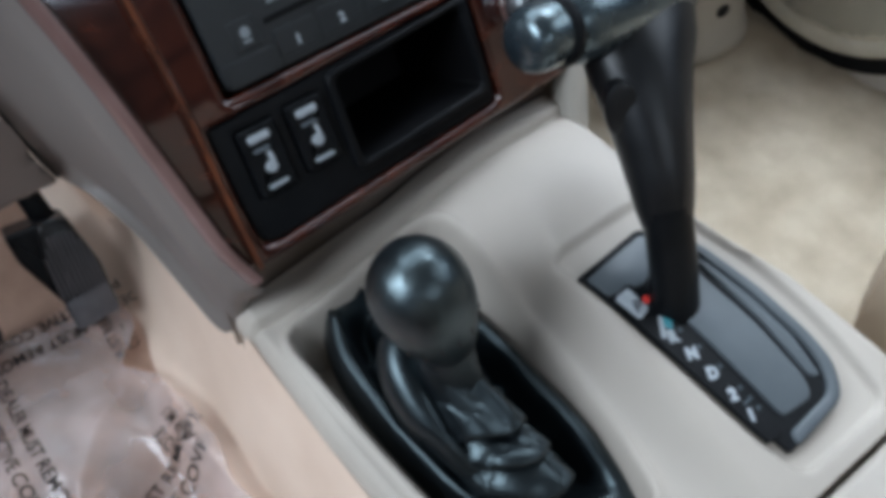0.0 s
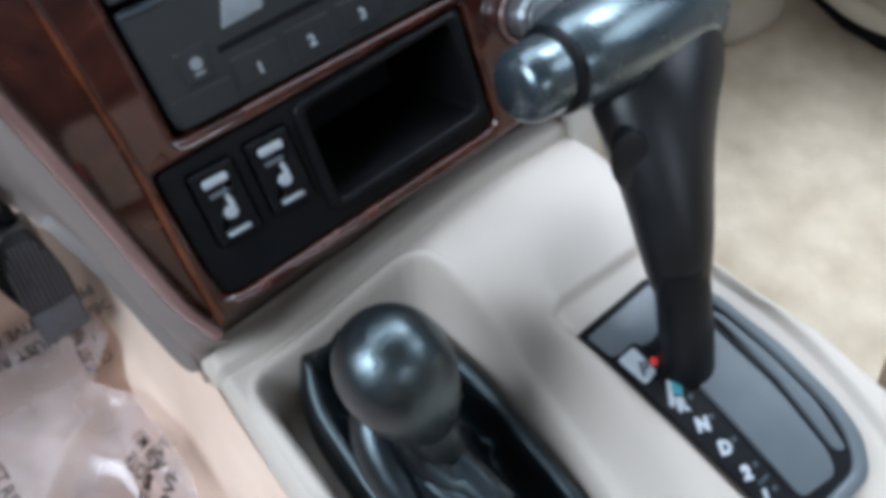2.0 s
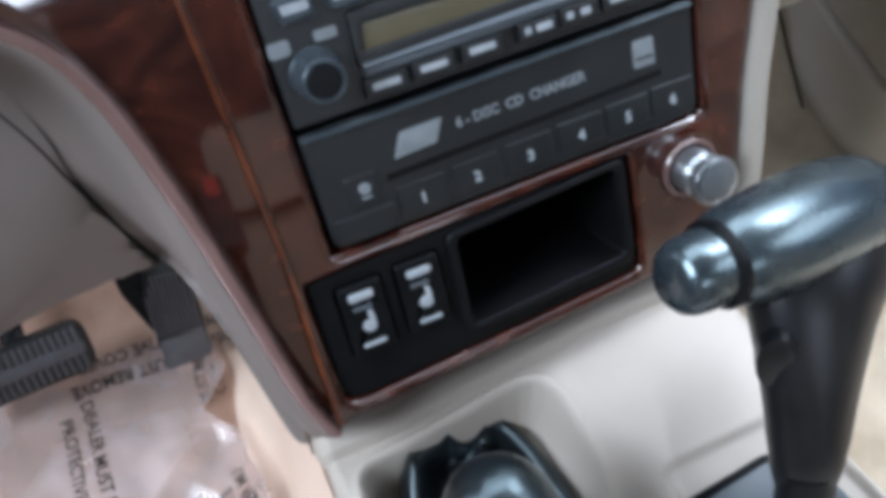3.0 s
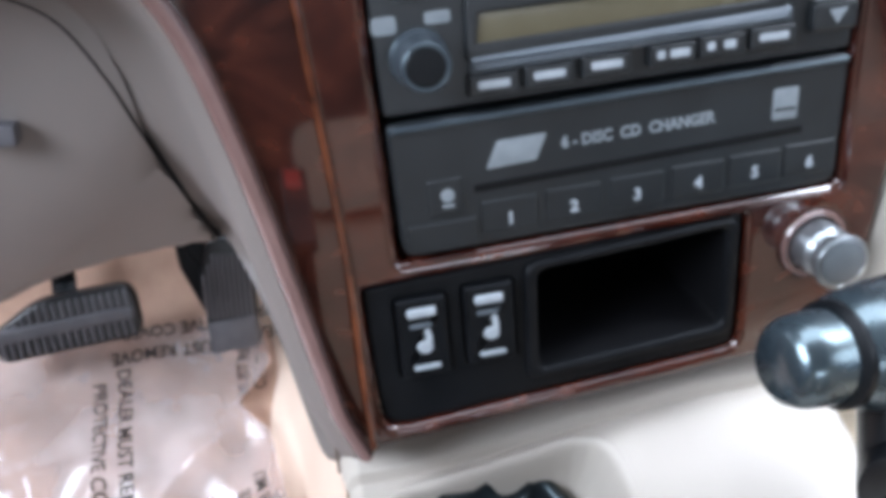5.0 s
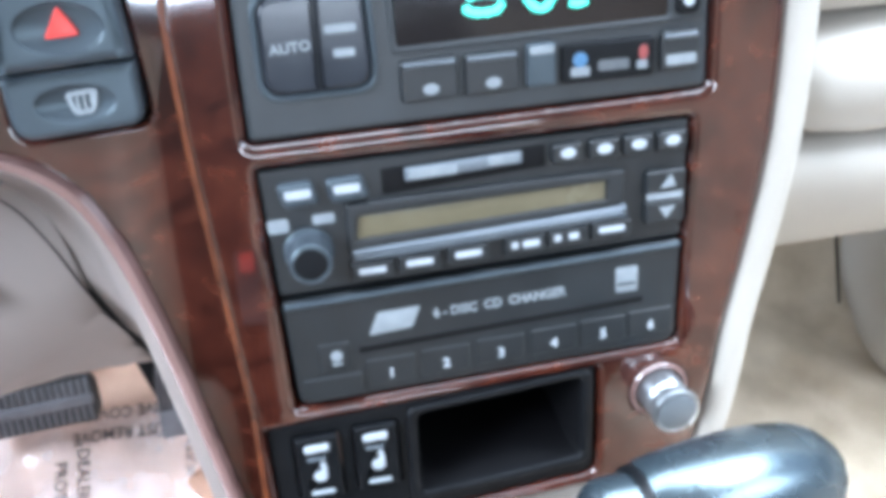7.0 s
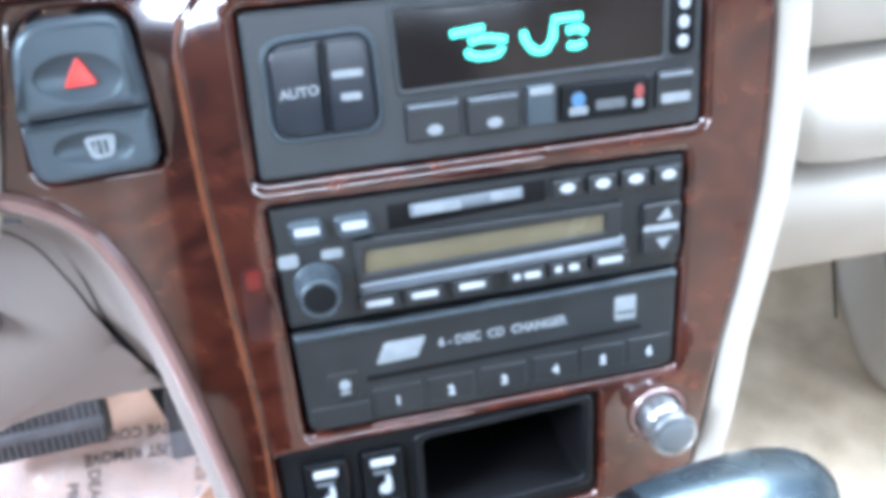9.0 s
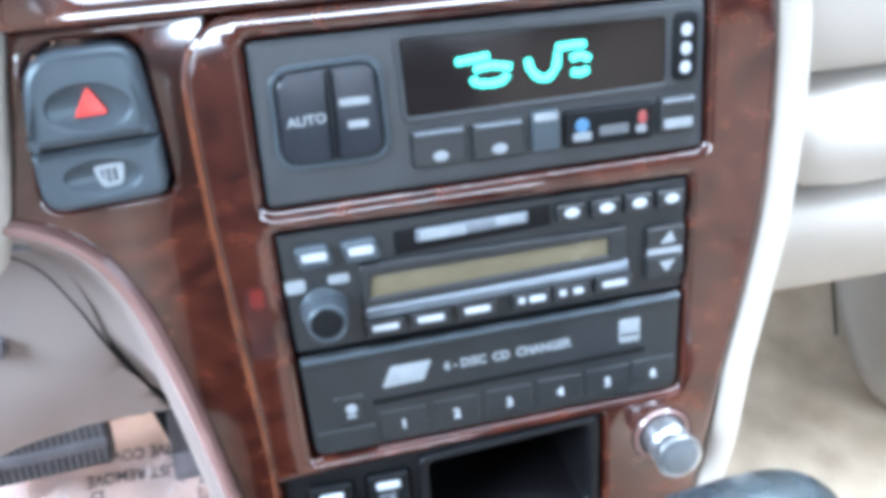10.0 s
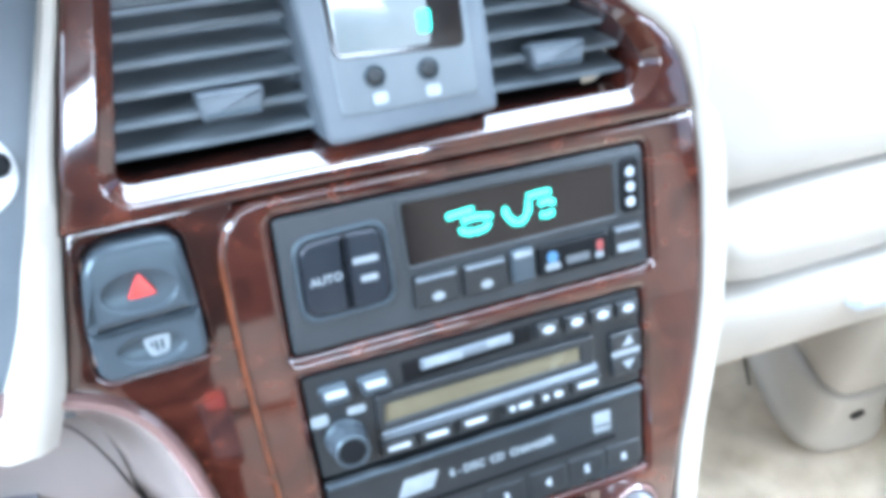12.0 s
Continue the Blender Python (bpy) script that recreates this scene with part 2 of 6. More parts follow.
def part(name, bm, mat, parent=None, label="", sharp=38, category="", kind="", group=""):
    """One mesh object; its vertices are given in the world."""
    if len(bm.faces):
        bmesh.ops.recalc_face_normals(bm, faces=bm.faces)
    origin = ORIGIN[parent.name] if parent else Vector((0, 0, 0))
    me = bpy.data.meshes.new(name)
    bm.transform(Matrix.Translation(-origin))
    bm.to_mesh(me)
    bm.free()
    me.polygons.foreach_set("use_smooth", [True] * len(me.polygons))
    me.set_sharp_from_angle(angle=radians(sharp))
    me.materials.append(mat)
    ob = new(name, me)
    if mat in (WOOD, CHARCOAL, PANEL, BLACK, SLATE, GLOSS_KEY, SMOKED):
        flat = ob.modifiers.new("flat_faces", "WEIGHTED_NORMAL")
        flat.keep_sharp = True
    if parent:
        ob.parent = parent
    ORIGIN[ob.name] = origin
    return tagged(ob, label, category, group, kind)


def rrect(x0, y0, x1, y1, r, n=5):
    pts = []
    for cx, cy, a in ((x1 - r, y0 + r, -90), (x1 - r, y1 - r, 0), (x0 + r, y1 - r, 90), (x0 + r, y0 + r, 180)):
        for k in range(n + 1):
            t = radians(a + 90 * k / n)
            pts.append((cx + r * math.cos(t), cy + r * math.sin(t)))
    return pts


def circle(cx, cy, r, n=24, ry=None):
    ry = ry or r
    return [(cx + r * math.cos(2 * math.pi * k / n), cy + ry * math.sin(2 * math.pi * k / n)) for k in range(n)]


def ccw(pts):
    area = sum(a[0] * b[1] - b[0] * a[1] for a, b in zip(pts, pts[1:] + pts[:1]))
    return pts if area > 0 else pts[::-1]


def rounded(pts, r, n=4):
    """A polygon with its corners rounded; r is one radius or one for each corner."""
    out = []
    count = len(pts)
    for i, p in enumerate(pts):
        radius = r[i] if isinstance(r, (list, tuple)) else r
        a, b, c = Vector(pts[i - 1]), Vector(p), Vector(pts[(i + 1) % count])
        da, dc = (a - b), (c - b)
        t = min(radius, da.length * 0.45, dc.length * 0.45)
        if t < 1e-5:
            out.append(tuple(b))
            continue
        s, e = b + da.normalized() * t, b + dc.normalized() * t
        for k in range(n + 1):
            f = k / n
            out.append(tuple(s.lerp(b, f).lerp(b.lerp(e, f), f)))
    return out


def inset(pts, d):
    """Moves a counter-clockwise outline inwards by d."""
    out = []
    count = len(pts)
    for i in range(count):
        a, b, c = Vector(pts[i - 1]), Vector(pts[i]), Vector(pts[(i + 1) % count])
        e1, e2 = (b - a).normalized(), (c - b).normalized()
        n1, n2 = Vector((-e1.y, e1.x)), Vector((-e2.y, e2.x))
        n = n1 + n2
        k = n.length_squared / 2
        n = n / max(k, 0.5)
        out.append((b.x + n.x * d, b.y + n.y * d))
    return out


def ring(bm, pts, w, m):
    return [bm.verts.new(m @ Vector((x, y, w))) for x, y in pts]


def bridge(bm, a, b):
    n = len(a)
    for i in range(n):
        bm.faces.new((a[i], a[(i + 1) % n], b[(i + 1) % n], b[i]))


def slab(bm, pts, w0, w1, bev=0.001, seg=3, m=FACE, dish=0.0):
    """A solid with the given outline from w0 up to w1, its upper edge rounded."""
    pts = ccw(list(pts))
    low = ring(bm, pts, w0, m)
    bm.faces.new(low[::-1])
    prev = low
    for k in range(seg + 1):
        a = math.pi / 2 * k / seg
        cur = ring(bm, inset(pts, bev * (1 - math.cos(a))), w1 - bev + bev * math.sin(a), m)
        bridge(bm, prev, cur)
        prev = cur
    if dish:
        cur = ring(bm, inset(pts, bev * 2.2), w1 - dish, m)
        bridge(bm, prev, cur)
        prev = cur
    bm.faces.new(prev)
    return bm


def frame_slab(bm, outer, holes, w0, w1, bev=0.002, seg=4, hole_bev=None, m=FACE, slope=0.0):
    """A sheet with openings right through it; the edges of the sheet and of the openings are rounded."""
    outer = ccw(list(outer))
    hole_bev = hole_bev or bev
    front = []
    low = ring(bm, outer, w0, m)
    prev = low
    for k in range(seg + 1):
        a = math.pi / 2 * k / seg
        cur = ring(bm, inset(outer, bev * (1 - math.cos(a))), w1 - bev + bev * math.sin(a), m)
        bridge(bm, prev, cur)
        prev = cur
    loops = [prev]
    for n, hole in enumerate(holes):
        hole = ccw(list(hole))
        roll = hole_bev[n] if isinstance(hole_bev, (list, tuple)) else hole_bev
        prev = ring(bm, hole, w0, m)
        if slope:
            # a wide slope down into the opening
            for d, w in ((0.0, w1 - slope), (0.03, w1 - 0.96 * slope), (0.10, w1 - 0.88 * slope), (0.80, w1 - 0.16 * slope), (0.92, w1 - 0.05 * slope)):
                cur = ring(bm, inset(hole, -roll * d), w, m)
                bridge(bm, cur, prev)
                prev = cur
        for k in range(seg if slope else 0, seg + 1):
            a = math.pi / 2 * k / seg
            cur = ring(bm, inset(hole, -roll * (1 - math.cos(a))), w1 - roll + roll * math.sin(a), m)
            bridge(bm, cur, prev)
            prev = cur
        loops.append(prev)
    edges = []
    for loop in loops:
        for i in range(len(loop)):
            edges.append(bm.edges.get((loop[i], loop[(i + 1) % len(loop)])) or bm.edges.new((loop[i], loop[(i + 1) % len(loop)])))
    bmesh.ops.triangle_fill(bm, use_beauty=True, use_dissolve=False, edges=edges)
    return bm


def resample(pts, n):
    pts = [Vector(p) for p in pts]
    # Catmull-Rom through the points, then even steps
    dense = []
    for i in range(len(pts) - 1):
        p0, p1, p2, p3 = pts[max(i - 1, 0)], pts[i], pts[i + 1], pts[min(i + 2, len(pts) - 1)]
        for k in range(12):
            t = k / 12
            dense.append(0.5 * (2 * p1 + (p2 - p0) * t + (2 * p0 - 5 * p1 + 4 * p2 - p3) * t * t + (3 * p1 - p0 - 3 * p2 + p3) * t ** 3))
    dense.append(pts[-1])
    length = [0.0]
    for a, b in zip(dense, dense[1:]):
        length.append(length[-1] + (b - a).length)
    out, j = [], 0
    for k in range(n):
        s = length[-1] * k / (n - 1)
        while j < len(dense) - 2 and length[j + 1] < s:
            j += 1
        span = length[j + 1] - length[j]
        out.append(dense[j].lerp(dense[j + 1], (s - length[j]) / span if span else 0))
    return out


def loft(bm, curves, n=40, m=WORLD, across=1):
    """A skin through open curves, each resampled to n points; across: steps between two curves."""
    rows = [resample(c, n) for c in curves]
    if across > 1:
        cols = [resample([r[i] for r in rows], (len(rows) - 1) * across + 1) for i in range(n)]
        rows = [[cols[i][k] for i in range(n)] for k in range(len(cols[0]))]
    verts = [[bm.verts.new(m @ p) for p in row] for row in rows]
    for a, b in zip(verts, verts[1:]):
        for i in range(n - 1):
            bm.faces.new((a[i], a[i + 1], b[i + 1], b[i]))
    return verts


def sweep(bm, path, rx, n=16, rz=None, cap=True, m=WORLD, side=Vector((1, 0, 0))):
    """A tube along a path with a radius (across, along side) at each point."""
    path = [Vector(p) for p in path]
    rings = []
    for i, p in enumerate(path):
        d = (path[min(i + 1, len(path) - 1)] - path[max(i - 1, 0)]).normalized()
        x = (side - d * side.dot(d)).normalized()
        y = d.cross(x)
        ra, rb = rx[i], (rz or rx)[i]
        rings.append([bm.verts.new(m @ (p + x * ra * math.cos(2 * math.pi * k / n) + y * rb * math.sin(2 * math.pi * k / n))) for k in range(n)])
    for a, b in zip(rings, rings[1:]):
        bridge(bm, a, b)
    if cap:
        bm.faces.new(rings[0][::-1])
        bm.faces.new(rings[-1])
    return rings


def box(bm, x0, x1, y0, y1, z0, z1, m=WORLD):
    v = [bm.verts.new(m @ Vector(p)) for p in ((x0, y0, z0), (x1, y0, z0), (x1, y1, z0), (x0, y1, z0), (x0, y0, z1), (x1, y0, z1), (x1, y1, z1), (x0, y1, z1))]
    for f in ((3, 2, 1, 0), (4, 5, 6, 7), (0, 1, 5, 4), (1, 2, 6, 5), (2, 3, 7, 6), (3, 0, 4, 7)):
        bm.faces.new([v[i] for i in f])
    return bm


def letters(name, words, size, m, mat, parent, depth=0.0002, space=1.0, wide=1.0, bold=0.03):
    """Words as a mesh of their own, centred; m places their plane."""
    cu = bpy.data.curves.new("words", "FONT")
    cu.body, cu.size, cu.extrude, cu.space_character = words, size, depth, space
    cu.offset = size * bold
    cu.align_x, cu.align_y, cu.resolution_u = "CENTER", "CENTER", 3
    ob = new("words", cu)
    me = bpy.data.meshes.new_from_object(ob.evaluated_get(bpy.context.evaluated_depsgraph_get()))
    bpy.data.objects.remove(ob)
    bm = bmesh.new()
    bm.from_mesh(me)
    bpy.data.meshes.remove(me)
    bm.transform(m @ Matrix.Diagonal((wide, 1, 1, 1)))
    return part(name, bm, mat, parent)


def face_at(u, v, w, turn=0):
    return FACE @ Matrix.Translation((u, v, w)) @ Matrix.Rotation(radians(turn), 4, "Z")


def button(name, pts, w0, w1, mat, parent, bev=0.0012, label="", dish=0.0):
    return part(name, slab(bmesh.new(), pts, w0, w1, bev, 3, FACE, dish), mat, parent, label)


def bar(name, u, v, wide, high, w, parent, mat=None, slant=0.0):
    """A small printed bar that stands for writing."""
    pts = [(u - wide / 2 - slant, v - high / 2), (u + wide / 2 - slant, v - high / 2), (u + wide / 2 + slant, v + high / 2), (u - wide / 2 + slant, v + high / 2)]
    return part(name, slab(bmesh.new(), rounded(pts, high * 0.25, 2), w - 0.0005, w + 0.00025, 0.0001, 1), mat or PRINT, parent)

# ---- setting: floor, cabin shell ----
def floor_z(x, y):
    driver = 0.143 + 0.2 * (y - 0.147) + max(0.0, y - 0.19) * 0.9
    guest = 0.10 + max(0.0, y - 0.20) * 0.55 - max(0.0, -0.05 - y) * 0.12
    t = min(1.0, max(0.0, (x + 0.02) / 0.08))
    return driver * (1 - t) + guest * t


def carpet(name, x0, x1, mat, label):
    bm = bmesh.new()
    nx, ny = 120, 240
    grid = []
    for j in range(ny + 1):
        y = -1.5 + 2.1 * j / ny
        grid.append([])
        for i in range(nx + 1):
            x = x0 + (x1 - x0) * i / nx
            bumpy = 0.0025 * noise.noise(Vector((x * 22, y * 22, 3.0))) + 0.004 * noise.noise(Vector((x * 7, y * 7, 9.0)))
            if x0 >= 0:
                # brushed waves and one long fold in the passenger's carpet
                gap = (x - 0.325) * 0.787 + (y - 0.143) * 0.617
                bumpy += 0.009 * math.exp(-(gap / (0.006 if gap < 0 else 0.030)) ** 2) * max(0.0, 1 - abs(x - 0.36) / 0.12)
                bumpy += 0.003 * noise.noise(Vector((x * 40 + y * 18, y * 12, 5.0)))
                bumpy += 0.014 * max(0.0, min(1.0, (x - 0.37) / 0.04)) * max(0.0, min(1.0, (y - 0.05) / 0.05))
            grid[-1].append(bm.verts.new((x, y, floor_z(x, y) + bumpy)))
    for a, b in zip(grid, grid[1:]):
        for i in range(nx):
            bm.faces.new((a[i], a[i + 1], b[i + 1], b[i]))
    low = [bm.verts.new((x, y, -0.05)) for x, y in ((x0, -1.5), (x1, -1.5), (x1, 0.6), (x0, 0.6))]
    bm.faces.new(low[::-1])
    return part(name, bm, mat, None, label, 60, "floor", "structure")


carpet("floor_driver", -0.80, 0.0, CARPET_PINK, "light tan carpet of the driver's footwell")
carpet("floor_passenger", 0.0, 0.80, CARPET, "tan cut-pile carpet of the passenger's footwell")


def shell():
    bm = box(bmesh.new(), -0.85, 0.85, -1.6, 0.06, 1.17, 1.21)
    part("ceiling", bm, HEADLINER, None, "grey fabric headliner over the cabin", 40, "ceiling", "structure")
    for name, s in (("wall_left", -1), ("wall_right", 1)):
        bm = bmesh.new()
        a, b = sorted((s * 0.80, s * 0.85))
        if s < 0:
            box(bm, a, b, -1.6, 0.65, -0.05, 0.68)
        box(bm, a, b, -1.6, 0.05, 1.10, 1.17)
        box(bm, a, b, -1.6, -1.05, 0.68, 1.10)
        if s > 0:
            box(bm, a, b, -1.6, 0.65, -0.05, 0.68)
        part(name, bm, CABIN, None, "dark door side below the side window", 40, "wall", "structure")
    bm = box(bmesh.new(), -0.80, 0.80, -1.6, -1.55, -0.05, 1.035)
    box(bm, -0.80, 0.80, -1.6, -1.55, 1.145, 1.17)
    part("wall_rear", bm, CABIN, None, "dark rear wall of the cabin below the back window", 40, "wall", "structure")
    bm = box(bmesh.new(), -0.85, 0.85, 0.60, 0.65, -0.05, 0.68)
    part("wall_front", bm, CABIN, None, "plain bulkhead behind the dashboard", 40, "wall", "structure")


shell()

# ---- dashboard ----
dash = thing("dashboard", (0.1, 0.1, 0.5), "cream vinyl car dashboard with a burl wood centre stack", "dashboard")


def outline_right(v):
    pts = ((-0.095, 0.094), (-0.043, 0.106), (-0.006, 0.1105), (0.030, 0.118), (0.064, 0.124), (0.094, 0.1278), (0.130, 0.1285), (0.158, 0.128), (0.190, 0.124), (0.217, 0.117), (0.235, 0.102), (0.249, 0.076), (0.262, 0.040))
    for (v0, u0), (v1, u1) in zip(pts, pts[1:]):
        if v <= v1:
            return u0 + (u1 - u0) * (v - v0) / (v1 - v0)
    return pts[-1][1]


LIP_CURVE = [(-0.30, 0.126), (-0.25, 0.1255), (-0.225, 0.124), (-0.205, 0.1225), (-0.189, 0.120), (-0.172, 0.113), (-0.157, 0.099), (-0.146, 0.076), (-0.138, 0.045), (-0.132, 0.016), (-0.124, -0.030), (-0.117, -0.072), (-0.111, -0.090)]

# openings of the wood trim, in face coordinates
CLIMATE = rounded([(-0.0925, 0.1115), (0.0965, 0.1135), (0.0950, 0.1790), (-0.0915, 0.1795)], 0.004)
AUDIO = rounded([(-0.0895, -0.0105), (0.0890, -0.0070), (0.0905, 0.1020), (-0.0915, 0.1015)], 0.003)
LOWER = rounded([(-0.1035, -0.0842), (0.0500, -0.0748), (0.0505, -0.0125), (-0.1050, -0.0185)], [0.012, 0.006, 0.004, 0.004])
LIGHTER = circle(0.0805, -0.0310, 0.0135, 24)
HAZARD = rounded([(-0.1760, 0.1205), (-0.1255, 0.1230), (-0.1290, 0.1855), (-0.1700, 0.1850)], [0.010, 0.006, 0.010, 0.014], 6)
VENT = rounded([(-0.1490, 0.2045), (0.0930, 0.2055), (0.0985, 0.2190), (0.0830, 0.2420), (0.0600, 0.2530), (0.040, 0.2900), (-0.1320, 0.2900)], [0.008, 0.008, 0.004, 0.01, 0.01, 0.004, 0.008], 5)

right_edge = [(outline_right(v), v) for v in (-0.0785, -0.06, -0.03, 0.0, 0.03, 0.06, 0.09, 0.12, 0.15, 0.172, 0.1895)]
ridge = [(-0.1085, -0.0905), (-0.1090, -0.050), (-0.1085, -0.015), (-0.1100, 0.021), (-0.1130, 0.073), (-0.1150, 0.114), (-0.1155, 0.154), (-0.1150, 0.168), (-0.1115, 0.179), (-0.1045, 0.1870), (-0.096, 0.1895)]
CENTRE = right_edge + ridge[::-1]

centre_trim = part("centre_trim", frame_slab(bmesh.new(), CENTRE, [CLIMATE, AUDIO, LOWER, LIGHTER], -0.016, 0.003, 0.0030, 6, [0.0050, 0.0040, 0.0030, 0.0030]), WOOD, dash, "glossy dark reddish burl wood centre trim")

bm = bmesh.new()
bead = resample([(u + 0.0006, v, 0.0024) for u, v in ridge[:9]], 40)
sweep(bm, bead, [0.0014] * 40, 8, None, True, FACE, Vector((0, 0, 1)))
part("trim_edge", bm, ORANGE, dash, "amber-edged raised ridge of the wood trim")

wing = [(u, v) for u, v in LIP_CURVE[4:]] + [(-0.104, -0.090), (-0.104, 0.19), (-0.1735, 0.19), (-0.182, 0.147)]
part("side_trim", frame_slab(bmesh.new(), wing, [HAZARD], -0.02, -0.004, 0.002, 3, 0.002), WOOD, dash, "glossy dark burl wood side trim")

vent_outline = [(-0.1745, 0.1905), (0.1235, 0.1905), (0.1215, 0.203), (0.117, 0.217), (0.110, 0.229), (0.102, 0.237), (0.090, 0.244), (0.076, 0.2515), (0.058, 0.264), (0.046, 0.305), (-0.147, 0.305), (-0.156, 0.267), (-0.168, 0.219)]
part("vent_trim", frame_slab(bmesh.new(), vent_outline, [VENT], -0.034, 0.0045, 0.003, 7, 0.0072, FACE, 0.0060), WOOD, dash, "glossy burl wood surround of the air vents")

core = [(-0.118, -0.088), (0.092, -0.088), (0.105, 0.02), (0.118, 0.1), (0.11, 0.2), (0.03, 0.30), (-0.14, 0.30), (-0.165, 0.19), (-0.165, 0.13), (-0.13, 0.04)]
part("stack_core", slab(bmesh.new(), core, -0.14, -0.085, 0.002, 2), PIT, dash)


# cream rim down the passenger's side of the stack
def rim_right():
    vs = [-0.125, -0.10, -0.07, -0.04, 0.0, 0.04, 0.08, 0.12, 0.16, 0.19, 0.205, 0.219, 0.231, 0.240, 0.2475, 0.255, 0.266, 0.30]
    base = []
    for v in vs:
        u = outline_right(v) if v > -0.094 else 0.094 + (v + 0.094) * 0.28
        if v > 0.262:
            u = 0.046
        base.append((u, v))
    rows = []
    for d, w in ((0.0005, -0.010), (0.0012, 0.000), (0.0036, 0.0032), (0.0085, 0.0036), (0.0140, 0.0022), (0.0180, -0.0015), (0.0205, -0.008), (0.0225, -0.03), (0.026, -0.10)):
        row = []
        for i, (u, v) in enumerate(base):
            a, b = Vector(base[max(i - 1, 0)]), Vector(base[min(i + 1, len(base) - 1)])
            t = (b - a).normalized()
            row.append((u + t.y * d, v - t.x * d, w))
        rows.append(row)
    bm = bmesh.new()
    loft(bm, rows, 90, FACE)
    part("stack_rim", bm, CREAM, dash, "pale cream rim beside the wood trim", 60)


def rim_left():
    data = ((0.100, -0.196, 0.030), (0.122, -0.188, 0.026), (0.147, -0.1825, 0.020), (0.175, -0.177, 0.0165), (0.194, -0.173, 0.0140), (0.219, -0.1685, 0.0110), (0.245, -0.162, 0.0095), (0.277, -0.153, 0.0085), (0.32, -0.142, 0.0080))
    rows = []
    for f, w in ((0.0, -0.012), (0.02, 0.000), (0.25, 0.0065), (0.65, 0.007), (0.95, 0.001), (1.0, -0.012), (1.1, -0.05)):
        rows.append([(u - f * k, v, w) for v, u, k in data])
    bm = bmesh.new()
    loft(bm, rows, 50, FACE)
    part("cluster_hood", bm, CREAM, dash, "pale cream edge of the instrument hood", 60)
    bm = slab(bmesh.new(), [(-0.42, 0.10), (-0.19, 0.10), (-0.165, 0.20), (-0.14, 0.33), (-0.42, 0.33)], -0.06, -0.02, 0.004)
    panel = part("instrument_panel", bm, GREY, dash, "blue-grey instrument panel behind the hood")
    part("gauge_face", slab(bmesh.new(), circle(-0.2030, 0.2170, 0.0182, 40), -0.022, -0.0186, 0.0004), GAUGE, panel, "round white gauge face")
    part("gauge_hub", slab(bmesh.new(), circle(-0.1915, 0.2195, 0.0052, 24), -0.020, -0.0150, 0.0012), BLACK, panel, "dark needle hub")
    part("gauge_needle", slab(bmesh.new(), [(-0.1935, 0.2180), (-0.1940, 0.2200), (-0.2080, 0.2158), (-0.2078, 0.2150)], -0.019, -0.0168, 0.0002, 1), RED, panel, "red gauge needle")
    for k in range(7):
        a = radians(-78 - 27 * k)
        part("gauge_tick", slab(bmesh.new(), circle(-0.2030 + 0.0142 * math.cos(a), 0.2170 + 0.0142 * math.sin(a), 0.0011, 10), -0.019, -0.0184, 0.0001, 1), BLACK, panel)


rim_right()
rim_left()

SEAM = [(-0.330, 0.103, -0.045), (-0.280, 0.102, -0.045), (-0.250, 0.100, -0.045), (-0.227, 0.099, -0.045), (-0.211, 0.0945, -0.046), (-0.195, 0.083, -0.048), (-0.1835, 0.060, -0.051), (-0.1770, 0.037, -0.057), (-0.1705, 0.0105, -0.072), (-0.165, -0.016, -0.092), (-0.160, -0.032, -0.103), (-0.150, -0.050, -0.092), (-0.141, -0.075, -0.078), (-0.134, -0.113, -0.068), (-0.1300, -0.134, -0.063)]


def shifted(curve, d, w):
    out = []
    for i, p in enumerate(curve):
        a, b = Vector(curve[max(i - 1, 0)][:2]), Vector(curve[min(i + 1, len(curve) - 1)][:2])
        t = (b - a).normalized()
        out.append((p[0] + t.y * d, p[1] - t.x * d, w))
    return out


